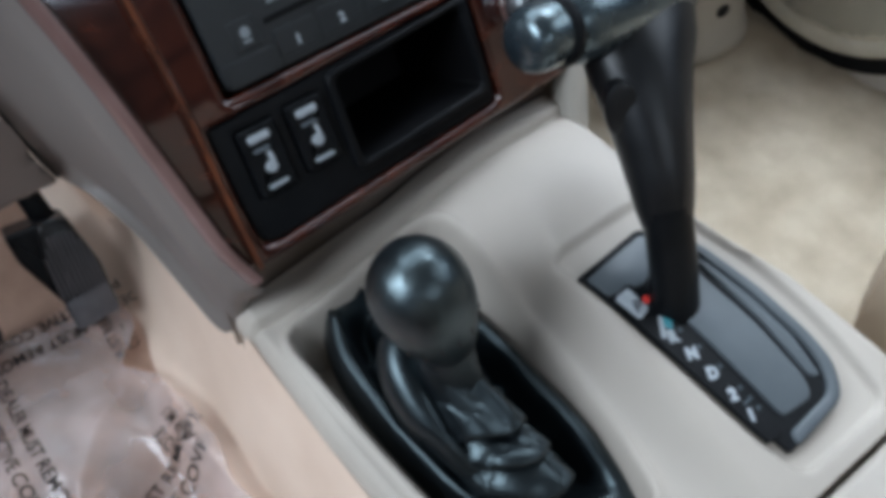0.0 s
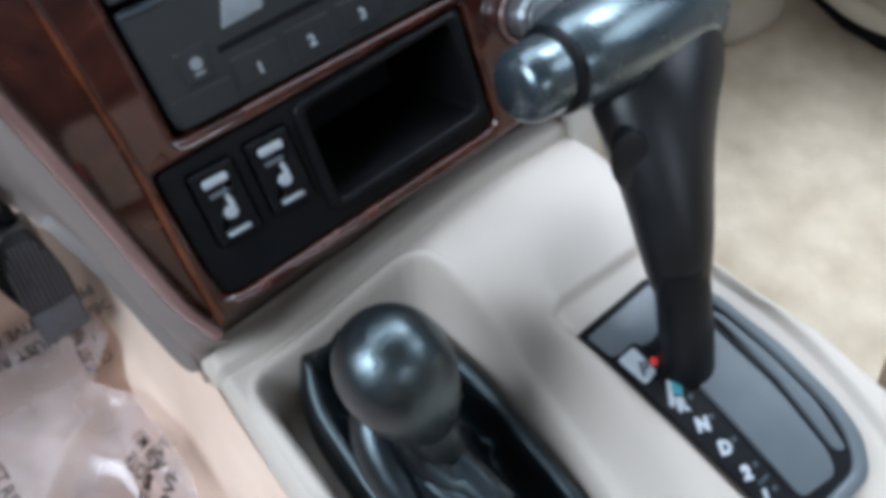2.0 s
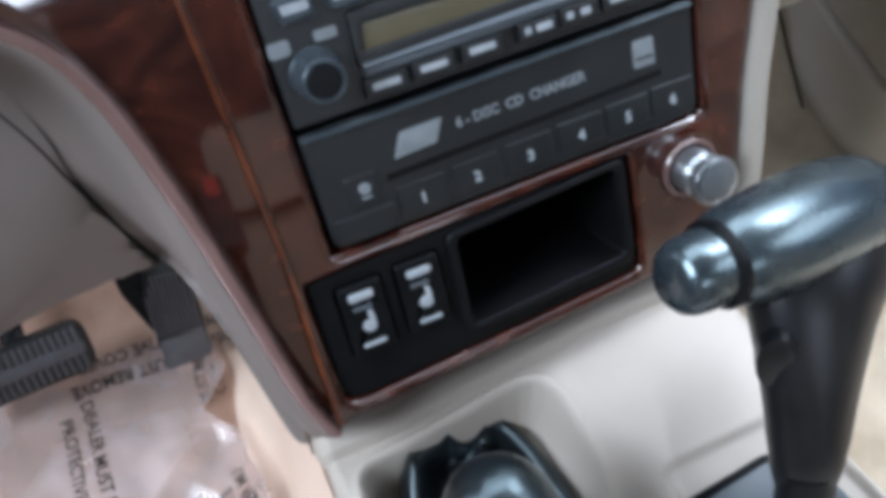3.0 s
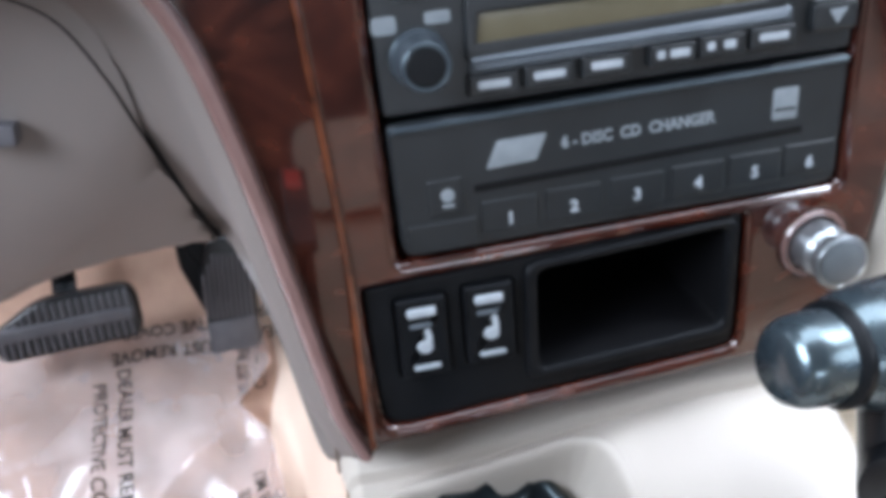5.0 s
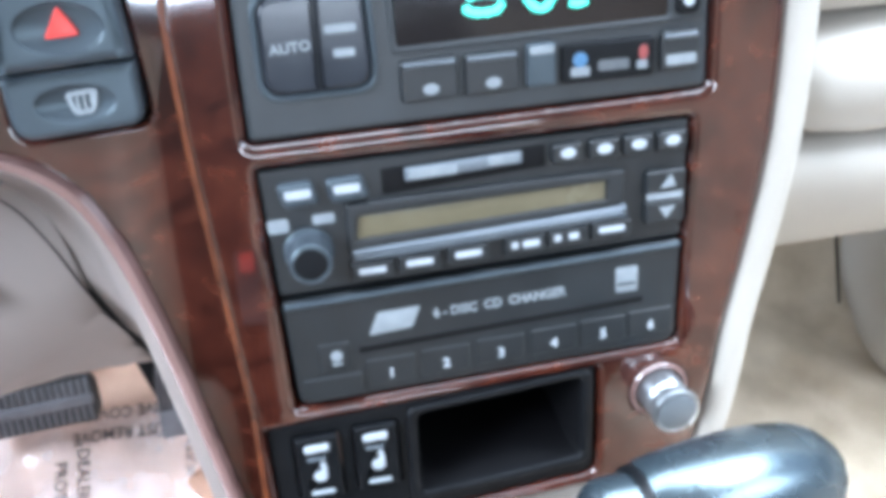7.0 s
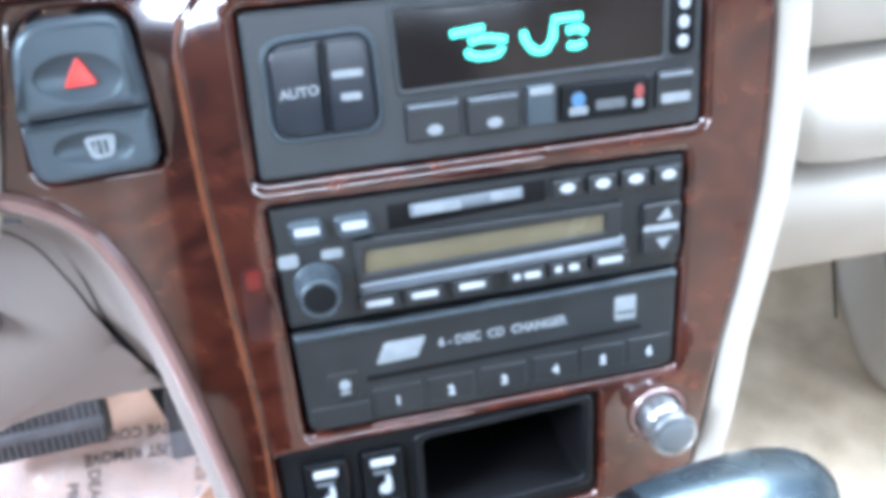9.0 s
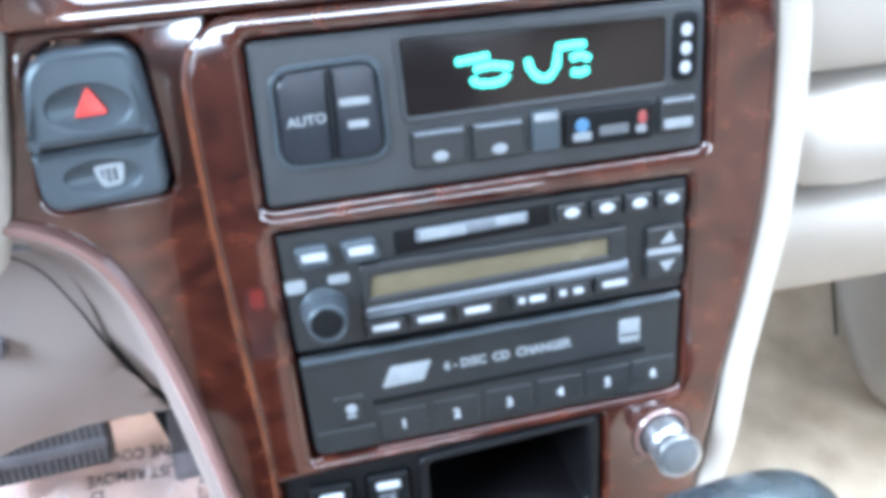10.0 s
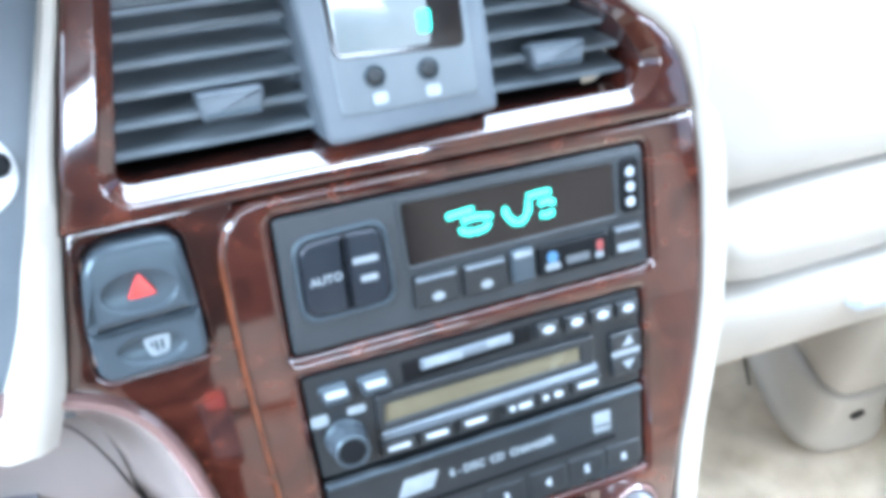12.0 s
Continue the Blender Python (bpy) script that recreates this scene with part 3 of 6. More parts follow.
def knee():
    lip = LIP_CURVE + [(-0.1085, -0.0965), (-0.1045, -0.0985)]
    bm = bmesh.new()
    loft(bm, [shifted(lip[:-1], d, w) for d, w in ((-0.0012, -0.012), (-0.0005, -0.003), (0.0010, 0.0012), (0.0035, 0.0012), (0.0060, -0.0020), (0.0075, -0.008))], 90, FACE)
    part("stack_lip", bm, LIP, dash, "dusky pink glossy lip round the wood trim", 60)
    bm = bmesh.new()
    low = SEAM + [(-0.1268, -0.1412, -0.0590), (-0.1222, -0.1402, -0.0550), (-0.1190, -0.1330, -0.0520), (-0.1168, -0.1262, -0.0500)]
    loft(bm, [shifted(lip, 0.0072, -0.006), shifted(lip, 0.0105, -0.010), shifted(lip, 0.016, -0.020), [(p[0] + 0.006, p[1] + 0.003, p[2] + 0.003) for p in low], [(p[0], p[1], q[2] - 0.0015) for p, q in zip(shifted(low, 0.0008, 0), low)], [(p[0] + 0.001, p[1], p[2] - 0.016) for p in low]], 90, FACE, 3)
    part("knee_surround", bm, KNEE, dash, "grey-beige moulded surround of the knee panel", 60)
    seam = [(p[0], p[1], q[2]) for p, q in zip(shifted(SEAM[:11], 0.0026, 0), SEAM)]
    low = [(-0.42, 0.100, -0.050), (-0.42, 0.020, -0.085), (-0.42, -0.060, -0.110), (-0.36, -0.060, -0.110), (-0.30, -0.055, -0.108), (-0.26, -0.048, -0.106), (-0.24, -0.041, -0.105), (-0.201, -0.035, -0.104), (-0.163, -0.0335, -0.103)]
    bm = bmesh.new()
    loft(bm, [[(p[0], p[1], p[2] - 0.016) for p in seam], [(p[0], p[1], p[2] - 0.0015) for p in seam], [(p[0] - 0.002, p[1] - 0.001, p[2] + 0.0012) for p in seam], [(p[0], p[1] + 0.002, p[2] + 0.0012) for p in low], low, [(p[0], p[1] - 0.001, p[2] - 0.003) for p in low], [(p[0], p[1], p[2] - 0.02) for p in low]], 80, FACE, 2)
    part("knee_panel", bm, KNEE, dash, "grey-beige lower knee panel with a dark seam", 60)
    # black strip laid along the seam to draw the gap's shadow
    bm = bmesh.new()
    loft(bm, [[(p[0], p[1], q[2] + 0.0006 * k) for p, q in zip(shifted(SEAM[:11], d, 0), SEAM)] for d, k in ((0.0000, -4), (0.0003, 3), (0.0009, 4), (0.0015, 3), (0.0019, -4))], 60, FACE)
    part("seam_shadow_strip", bm, PIT, dash, "black strip for the shadow in the gap round the knee panel", 60)
    bm = slab(bmesh.new(), [(-0.240, 0.0395), (-0.2225, 0.0385), (-0.2215, 0.0465), (-0.239, 0.0490)], -0.070, -0.0510, 0.0008)
    part("knee_clip", bm, RUBBER, dash, "small grey clip on the knee panel")


knee()


# passenger's side of the dash, one moulded profile each
def along_x(name, profile, x0, x1, mat, label, end=0.012):
    bm = bmesh.new()
    rows = []
    cy = sum(p[0] for p in profile) / len(profile)
    cz = sum(p[1] for p in profile) / len(profile)
    for x, k in ((x0, 0.80), (x0 + end * 0.25, 0.92), (x0 + end, 1.0), (x1, 1.0)):
        rows.append([(x, cy + (y - cy) * k, cz + (z - cz) * k) for y, z in profile])
    vs = loft(bm, rows, 48)
    bm.faces.new(vs[0])
    part(name, bm, mat, dash, label, 50)


along_x("dash_top", [(0.58, 0.70), (0.30, 0.69), (0.16, 0.665), (0.105, 0.635), (0.086, 0.60), (0.074, 0.560), (0.068, 0.530), (0.070, 0.519), (0.082, 0.511), (0.14, 0.508)], 0.125, 0.80, CREAM, "pale cream padded dash top", 0.006)
along_x("dash_cowl", [(0.58, 0.72), (0.25, 0.735), (0.10, 0.735), (0.05, 0.722), (0.035, 0.705), (0.045, 0.692), (0.10, 0.69), (0.40, 0.685)], -0.58, -0.175, CREAM, "cream padded cowl over the instruments")
along_x("upper_glovebox", [(0.12, 0.5105), (0.070, 0.509), (0.052, 0.503), (0.045, 0.490), (0.045, 0.476), (0.052, 0.4645), (0.12, 0.462)], 0.150, 0.80, CREAM, "pale cream upper glovebox door", 0.03)
along_x("glovebox_door", [(0.12, 0.459), (0.056, 0.4575), (0.042, 0.451), (0.038, 0.43), (0.043, 0.40), (0.056, 0.380), (0.10, 0.372), (0.3, 0.368)], 0.140, 0.80, CREAM, "cream lower glovebox door", 0.004)
bm = bmesh.new()
sweep(bm, [(0.250, 0.0395, 0.431), (0.256, 0.035, 0.432), (0.278, 0.034, 0.433), (0.300, 0.035, 0.434), (0.306, 0.0395, 0.435)], [0.004, 0.008, 0.010, 0.008, 0.004], 14, [0.003, 0.0055, 0.0065, 0.0055, 0.003], side=Vector((0, 0, 1)))
part("glovebox_latch", bm, SILVER, dash, "pale oval glovebox latch")

# ---- air vents and clock module ----
vents = thing("air_vent", tuple(FACE @ Vector((-0.03, 0.24, 0))), "dark centre air vents with horizontal slats", "air vent")
part("vent_back", slab(bmesh.new(), [(-0.155, 0.205), (0.105, 0.205), (0.105, 0.30), (-0.155, 0.30)], -0.085, -0.055, 0.001, 1), PIT, vents)
def slat_end(v):
    pts = ((0.2070, 0.0925), (0.2195, 0.0972), (0.2317, 0.0895), (0.2439, 0.0815), (0.2561, 0.0610), (0.2683, 0.0545), (0.2805, 0.0480), (0.2927, 0.0420))
    for (v0, u0), (v1, u1) in zip(pts, pts[1:]):
        if v <= v1:
            return u0 + (u1 - u0) * (v - v0) / (v1 - v0)
    return pts[-1][1]


for k in range(7):
    v = 0.2138 + 0.0122 * k
    for a, b in ((-0.1480 + 0.21 * (v - 0.2195), -0.060), (0.010, slat_end(v))):
        bm = bmesh.new()
        prof = [(v + 0.0085, -0.024), (v + 0.0016, -0.0030), (v + 0.0008, -0.0006), (v - 0.0006, 0.0), (v - 0.0018, -0.0010), (v - 0.0015, -0.0040), (v + 0.0060, -0.025)]
        ends = [[bm.verts.new(FACE @ Vector((u, vv, ww - 0.015))) for vv, ww in prof] for u in (a, b)]
        bridge(bm, ends[0], ends[1])
        bm.faces.new(ends[0][::-1])
        bm.faces.new(ends[1])
        part("slat", bm, SLAT, vents)
for u, v in ((-0.0965, 0.2300), (0.0565, 0.2270)):
    tab = button("slide_tab", rounded([(u - 0.0125, v - 0.0065), (u + 0.0125, v - 0.0065), (u + 0.0145, v + 0.0055), (u - 0.0145, v + 0.0055)], 0.002), -0.020, -0.006, GREY, vents, 0.0022, "slate-grey slide tab on a slat")
    part("tab_ridge", slab(bmesh.new(), rrect(u - 0.0115, v - 0.0055, u + 0.0115, v - 0.0030, 0.001), -0.0065, -0.005, 0.0008), SLATE, tab)

clock = thing("clock_module", tuple(FACE @ Vector((-0.025, 0.24, 0))), "pale grey clock module between the vents", "car clock")
body = rounded([(-0.0615, 0.2065), (0.0175, 0.2095), (0.0130, 0.310), (-0.0720, 0.310)], [0.005, 0.004, 0.004, 0.004])
part("clock_body", slab(bmesh.new(), body, -0.03, 0.0085, 0.003, 4), GREY, clock)
panel = rounded([(-0.0545, 0.2185), (0.0080, 0.2190), (0.0050, 0.300), (-0.0590, 0.300)], [0.004, 0.004, 0.002, 0.002])
part("clock_panel", slab(bmesh.new(), panel, 0.006, 0.0092, 0.0008), SLAT, clock)
part("screen_frame", slab(bmesh.new(), rounded([(-0.0545, 0.2425), (0.0040, 0.2400), (0.0030, 0.2900), (-0.0570, 0.2920)], 0.0045, 5), 0.008, 0.0098, 0.0005), SMOKED, clock, "smoked glass of the clock")
# pale slab draws the reflection over the left part of the glass
scr = part("screen_glare", slab(bmesh.new(), rounded([(-0.0525, 0.2450), (-0.0115, 0.2432), (-0.0125, 0.2840), (-0.0545, 0.2860)], 0.003), 0.0085, 0.0103, 0.0003), SCREEN_GLARE, clock, "pale painted reflection on the left of the clock glass")
part("screen_digit", slab(bmesh.new(), rrect(-0.0165, 0.2485, -0.0110, 0.2575, 0.001), 0.0098, 0.0106, 0.0001), GLOW, scr, "teal lit digit")
for u, v in ((-0.0380, 0.2335), (-0.0140, 0.2330)):
    part("button_ring", frame_slab(bmesh.new(), circle(u, v, 0.0048, 24), [circle(u, v, 0.0036, 24)], 0.008, 0.0102, 0.0004, 2), SLATE, clock)
    part("clock_button", slab(bmesh.new(), circle(u, v, 0.0034, 18), 0.008, 0.0112, 0.0014, 3), CHARCOAL, clock)
    bar("button_mark", u + 0.0015, v - 0.0095, 0.0065, 0.005, 0.0093, clock)

# ---- hazard and defroster switches ----
def dimpled(owner, pts, middle, rx, ry, w, bevel):
    """A rocker with a shallow oval thumb dimple."""
    oval = circle(*middle, rx, 36, ry)
    part("rocker", frame_slab(bmesh.new(), pts, [oval], -0.02, w, bevel, 6, 0.0014), SLATE, owner)
    bm = bmesh.new()
    prev = None
    for f in (1.02, 0.9, 0.75, 0.6, 0.45, 0.3, 0.15):
        cur = ring(bm, circle(*middle, rx * f, 36, ry * f), w - 0.0012 - 0.0018 * (1 - f * f), FACE)
        if prev:
            bridge(bm, prev, cur)
        prev = cur
    bm.faces.new(prev)
    part("thumb_dimple", bm, SLATE, owner, "", 80)


hazard = thing("hazard_switch", tuple(FACE @ Vector((-0.15, 0.165, 0))), "slate-grey hazard warning switch with a red triangle", "car switch")
upper = rounded([(-0.1740, 0.1475), (-0.1272, 0.1495), (-0.1300, 0.1840), (-0.1690, 0.1835)], [0.001, 0.001, 0.009, 0.014], 6)
dimpled(hazard, upper, (-0.1495, 0.1620), 0.0145, 0.0085, 0.0070, 0.0044)
part("warning_triangle", slab(bmesh.new(), rounded([(-0.1550, 0.1590), (-0.1430, 0.1595), (-0.1485, 0.1700)], 0.0012, 3), 0.0035, 0.0056, 0.0002), RED, hazard, "red warning triangle")
defrost = thing("defroster_switch", tuple(FACE @ Vector((-0.15, 0.135, 0))), "slate-grey rear defroster switch with a pale symbol", "car switch")
lower = rounded([(-0.1735, 0.1225), (-0.1275, 0.1250), (-0.1272, 0.1485), (-0.1740, 0.1465)], [0.009, 0.006, 0.001, 0.001], 6)
dimpled(defrost, lower, (-0.1500, 0.1352), 0.0135, 0.0062, 0.0045, 0.0030)
symbol = frame_slab(bmesh.new(), rounded([(-0.1512, 0.1305), (-0.1435, 0.1312), (-0.1415, 0.1400), (-0.1535, 0.1392)], 0.0022, 4), [rounded([(-0.1498, 0.1322), (-0.1450, 0.1327), (-0.1438, 0.1382), (-0.1512, 0.1376)], 0.0012, 3)], 0.0012, 0.0032, 0.0002, 1)
for k in range(3):
    slab(symbol, rrect(-0.1498 + 0.0024 * k, 0.1318, -0.1488 + 0.0024 * k, 0.1385, 0.0004, 2), 0.0012, 0.0032, 0.0002, 1)
part("defrost_symbol", symbol, DIM, defrost, "pale rear window symbol")

# ---- climate panel ----
climate = thing("climate_control", tuple(FACE @ Vector((0, 0.145, 0))), "black climate control panel with a lit teal display", "climate panel")
part("panel", slab(bmesh.new(), inset(ccw(CLIMATE), 0.0008), -0.07, 0.0020, 0.0022, 4), PANEL, climate)
part("keypad_frame", frame_slab(bmesh.new(), rounded([(-0.0855, 0.1270), (-0.0395, 0.1275), (-0.0405, 0.1700), (-0.0850, 0.1685)], 0.0095, 6), [rounded([(-0.0830, 0.1298), (-0.0420, 0.1302), (-0.0432, 0.1675), (-0.0825, 0.1660)], 0.0076, 6)], -0.002, 0.0042, 0.0012, 3), SLATE, climate)
button("auto_button", rounded([(-0.0826, 0.1302), (-0.0626, 0.1302), (-0.0618, 0.1665), (-0.0822, 0.1655)], [0.0072, 0.0006, 0.0006, 0.0072], 6), -0.002, 0.0054, GLOSS_KEY, climate, 0.0018)
button("off_button", rounded([(-0.0620, 0.1302), (-0.0424, 0.1306), (-0.0436, 0.1670), (-0.0612, 0.1665)], [0.0006, 0.0072, 0.0072, 0.0006], 6), -0.002, 0.0054, GLOSS_KEY, climate, 0.0018)
letters("auto_word", "AUTO", 0.0052, face_at(-0.0718, 0.1475, 0.0055, 3), DIM, climate, wide=1.05)
bar("button_mark", -0.0528, 0.1530, 0.0120, 0.0030, 0.0054, climate, DIM)
bar("button_mark", -0.0522, 0.1440, 0.0080, 0.0030, 0.0054, climate, DIM)
part("display_bezel", frame_slab(bmesh.new(), rounded([(-0.0345, 0.1405), (0.0935, 0.1425), (0.0930, 0.1760), (-0.0355, 0.1765)], 0.003), [rounded([(-0.0320, 0.1432), (0.0772, 0.1448), (0.0765, 0.1715), (-0.0328, 0.1738)], 0.0015)], -0.002, 0.0034, 0.0010, 3), PANEL, climate)
screen = part("display", slab(bmesh.new(), rounded([(-0.0322, 0.1430), (0.0775, 0.1446), (0.0768, 0.1717), (-0.0330, 0.1740)], 0.001), -0.002, 0.0024, 0.0003), SMOKED, climate, "smoked brown display glass")
SEGMENTS = (
    [(-0.0112, 0.1628), (-0.0040, 0.1634), (0.0022, 0.1640)],
    [(-0.0040, 0.1592), (0.0030, 0.1600), (0.0112, 0.1586)],
    [(-0.0050, 0.1560), (-0.0022, 0.1534), (0.0064, 0.1532), (0.0098, 0.1560)],
    [(0.0180, 0.1612), (0.0200, 0.1556), (0.0252, 0.1522), (0.0298, 0.1562), (0.0308, 0.1625)],
    [(0.0300, 0.1642), (0.0360, 0.1645), (0.0424, 0.1644)],
    [(0.0362, 0.1592), (0.0405, 0.1600), (0.0442, 0.1582)],
    [(0.0366, 0.1538), (0.0400, 0.1530), (0.0436, 0.1540)],
)
for path in SEGMENTS:
    bm = bmesh.new()
    line = resample([(x, y, 0.0024) for x, y in path], 14)
    width = [0.0016 if k % 3 else 0.0012 for k in range(14)]
    sweep(bm, line, [0.0004] * 14, 8, width, True, FACE, Vector((0.0, 0.0, 1.0)))
    part("lit_segment", bm, GLOW, screen, "teal lit display segment")
column = button("fan_keys", rrect(0.0795, 0.1450, 0.0905, 0.1735, 0.0035), -0.002, 0.0048, BLACK, climate, 0.0012)
for v in (0.1662, 0.1585, 0.1508):
    part("key_mark", slab(bmesh.new(), circle(0.0850, v, 0.0024, 14, 0.0026), 0.0044, 0.0051, 0.0002, 1), PRINT, column)
for u0, u1 in ((-0.0318, -0.0088), (-0.0068, 0.0158)):
    key = button("mode_key", rounded([(u0, 0.1215), (u1, 0.1220), (u1 - 0.0006, 0.1385), (u0 - 0.0002, 0.1380)], 0.0018), -0.002, 0.0050, CHARCOAL, climate, 0.0014)
    um = (u0 + u1) / 2
    part("key_lip", slab(bmesh.new(), rrect(u0 + 0.0012, 0.1355, u1 - 0.0016, 0.1372, 0.0006), 0.004, 0.0062, 0.0008), GREY, key, "paler raised lip")
    part("key_mark", slab(bmesh.new(), circle(um, 0.1264, 0.0032, 18, 0.0022), 0.0046, 0.0052, 0.0002, 1), DIM, key)
button("select_key", rrect(0.0182, 0.1225, 0.0302, 0.1395, 0.0015), -0.002, 0.0056, SLATE, climate, 0.0014, "lighter grey key")
bar("select_mark", 0.0242, 0.1372, 0.0100, 0.0030, 0.0056, climate, DIM)
temp = button("temperature_key", rrect(0.0325, 0.1222, 0.0715, 0.1378, 0.0018), -0.002, 0.0048, BLACK, climate, 0.0012)
part("blue_mark", slab(bmesh.new(), circle(0.0400, 0.1315, 0.0030, 14), 0.0044, 0.0052, 0.0002, 1), BLUE, temp, "blue cooler mark")
part("red_mark", slab(bmesh.new(), circle(0.0665, 0.1320, 0.0020, 14, 0.0030), 0.0044, 0.0052, 0.0002, 1), DULL_RED, temp, "red warmer mark")
bar("key_mark", 0.0400, 0.1268, 0.0080, 0.0036, 0.0048, temp, DIM)
bar("key_mark", 0.0540, 0.1282, 0.0130, 0.0042, 0.0048, temp, FAINT)
bar("key_mark", 0.0660, 0.1272, 0.0045, 0.0034, 0.0048, temp, DIM)
mode = button("blower_key", rrect(0.0742, 0.1228, 0.0908, 0.1392, 0.0018), -0.002, 0.0048, CHARCOAL, climate, 0.0012)
part("key_lip", slab(bmesh.new(), rrect(0.0754, 0.1362, 0.0896, 0.1380, 0.0006), 0.004, 0.0060, 0.0008), GREY, mode, "paler raised lip")
bar("key_mark", 0.0828, 0.1275, 0.0130, 0.0042, 0.0048, mode, DIM)

# ---- radio ----
radio = thing("car_radio", tuple(FACE @ Vector((0, 0.07, 0))), "black car cassette radio with an olive display", "car radio")
rad = rounded([(-0.0890, 0.0450), (0.0885, 0.0475), (0.0898, 0.1010), (-0.0908, 0.1005)], 0.002)
part("face_plate", slab(bmesh.new(), rad, -0.07, 0.0010, 0.0015, 3), CHARCOAL, radio)
for u0, u1 in ((-0.0845, -0.0680), (-0.0655, -0.0480)):
    key = button("band_key", rounded([(u0 + 0.0022, 0.0842), (u1, 0.0848), (u1 - 0.0022, 0.0950), (u0, 0.0944)], 0.0026), -0.001, 0.0050, SLATE, radio, 0.0022)
    bar("key_mark", (u0 + u1) / 2, 0.0904, 0.0105, 0.0036, 0.0050, key, PRINT)
part("cassette_slot", slab(bmesh.new(), rounded([(-0.0425, 0.0845), (0.0262, 0.0880), (0.0262, 0.0978), (-0.0425, 0.0955)], 0.001), 0.0, 0.0016, 0.0004), PIT, radio)
door = part("cassette_door", slab(bmesh.new(), rounded([(-0.0330, 0.0893), (0.0160, 0.0910), (0.0160, 0.0962), (-0.0330, 0.0950)], 0.001), 0.0, 0.0032, 0.0010), GREY, radio)
bar("door_mark", -0.0215, 0.0925, 0.0200, 0.0042, 0.0032, door, DIM)
bar("door_mark", 0.0080, 0.0938, 0.0130, 0.0036, 0.0032, door, DIM)
for u in (0.0350, 0.0510, 0.0660, 0.0810):
    key = button("tape_key", rrect(u - 0.0066, 0.0888, u + 0.0066, 0.0974, 0.0016), -0.001, 0.0050, CHARCOAL, radio, 0.0014)
    part("key_mark", slab(bmesh.new(), circle(u, 0.0936, 0.0034, 14, 0.0022), 0.0045, 0.0053, 0.0002, 1), PRINT, key)
part("display_frame", frame_slab(bmesh.new(), rounded([(-0.0590, 0.0615), (0.0600, 0.0665), (0.0610, 0.0830), (-0.0580, 0.0830)], 0.002), [rounded([(-0.0548, 0.0672), (0.0522, 0.0702), (0.0522, 0.0785), (-0.0535, 0.0772)], 0.001)], -0.001, 0.0040, 0.0012, 3), CHARCOAL, radio)
part("radio_display", slab(bmesh.new(), rounded([(-0.0550, 0.0670), (0.0524, 0.0700), (0.0524, 0.0787), (-0.0537, 0.0774)], 0.0005), -0.001, 0.0026, 0.0003), OLIVE, radio, "unlit olive display")
part("silver_strip", slab(bmesh.new(), rounded([(-0.0578, 0.0568), (0.0618, 0.0608), (0.0618, 0.0668), (-0.0578, 0.0630)], 0.0012), 0.0, 0.0052, 0.0022), GREY, radio, "grey strip above the preset keys")
for k, u in enumerate((-0.0500, -0.0300, -0.0090, 0.0160, 0.0350, 0.0545)):
    v = 0.0530 + 0.0007 * k
    key = button("preset_key", rrect(u - 0.0090, v - 0.0040, u + 0.0090, v + 0.0040, 0.0012), -0.001, 0.0052, CHARCOAL, radio, 0.0012)
    if k in (3, 4):
        bar("key_mark", u - 0.0048, v + 0.0004, 0.0030, 0.0030, 0.0052, key)
        bar("key_mark", u + 0.0024, v + 0.0004, 0.0075 if k == 3 else 0.0045, 0.0030, 0.0052, key)
    else:
        bar("key_mark", u, v + 0.0004, 0.0115, 0.0028, 0.0052, key)
for v in (0.0755, 0.0615):
    key = button("seek_key", rrect(0.0700, v - 0.0058, 0.0880, v + 0.0048, 0.0016), -0.001, 0.0048, CHARCOAL, radio, 0.0014)
    part("key_mark", slab(bmesh.new(), [(0.0760, v + 0.0020), (0.0835, v + 0.0024), (0.0795, v - 0.0032)] if v < 0.07 else [(0.0760, v - 0.0030), (0.0835, v - 0.0026), (0.0810, v + 0.0028)], 0.0042, 0.0051, 0.0002, 1), DIM, key)
bar("seek_mark", 0.0785, 0.0688, 0.0165, 0.0030, 0.0046, radio, DIM)
bar("knob_mark", -0.0855, 0.0765, 0.0085, 0.0060, 0.0010, radio, DIM)
bar("knob_mark", -0.0672, 0.0775, 0.0090, 0.0042, 0.0010, radio, DIM)
bm = bmesh.new()
kc = (-0.0748, 0.0645)
prev = None
for r, w in ((0.0102, 0.0), (0.0102, 0.0030), (0.0094, 0.0036), (0.0091, 0.0060), (0.0087, 0.0145), (0.0083, 0.0156), (0.0076, 0.0160), (0.0070, 0.0155)):
    cur = ring(bm, circle(*kc, r, 32), w, FACE)
    if prev:
        bridge(bm, prev, cur)
    prev = cur
bm.faces.new(prev)
knob = part("volume_knob", bm, SLATE, radio, "round slate volume knob", 50)
part("knob_cap", slab(bmesh.new(), circle(*kc, 0.0070, 24), 0.0140, 0.0159, 0.0010), BLACK, knob, "black cap")

# ---- disc changer ----
changer = thing("cd_changer", tuple(FACE @ Vector((0, 0.018, 0))), "black six-disc changer with numbered buttons", "cd player")
cdp = rounded([(-0.0872, -0.0090), (0.0878, -0.0058), (0.0885, 0.0458), (-0.0888, 0.0425)], [0.006, 0.006, 0.002, 0.002])
part("corner_block", slab(bmesh.new(), rrect(-0.0850, -0.0075, -0.0585, 0.0040, 0.0012), 0.0, 0.0031, 0.0007), CHARCOAL, changer)
part("face_plate", slab(bmesh.new(), cdp, -0.07, 0.0022, 0.0020, 4), CHARCOAL, changer)
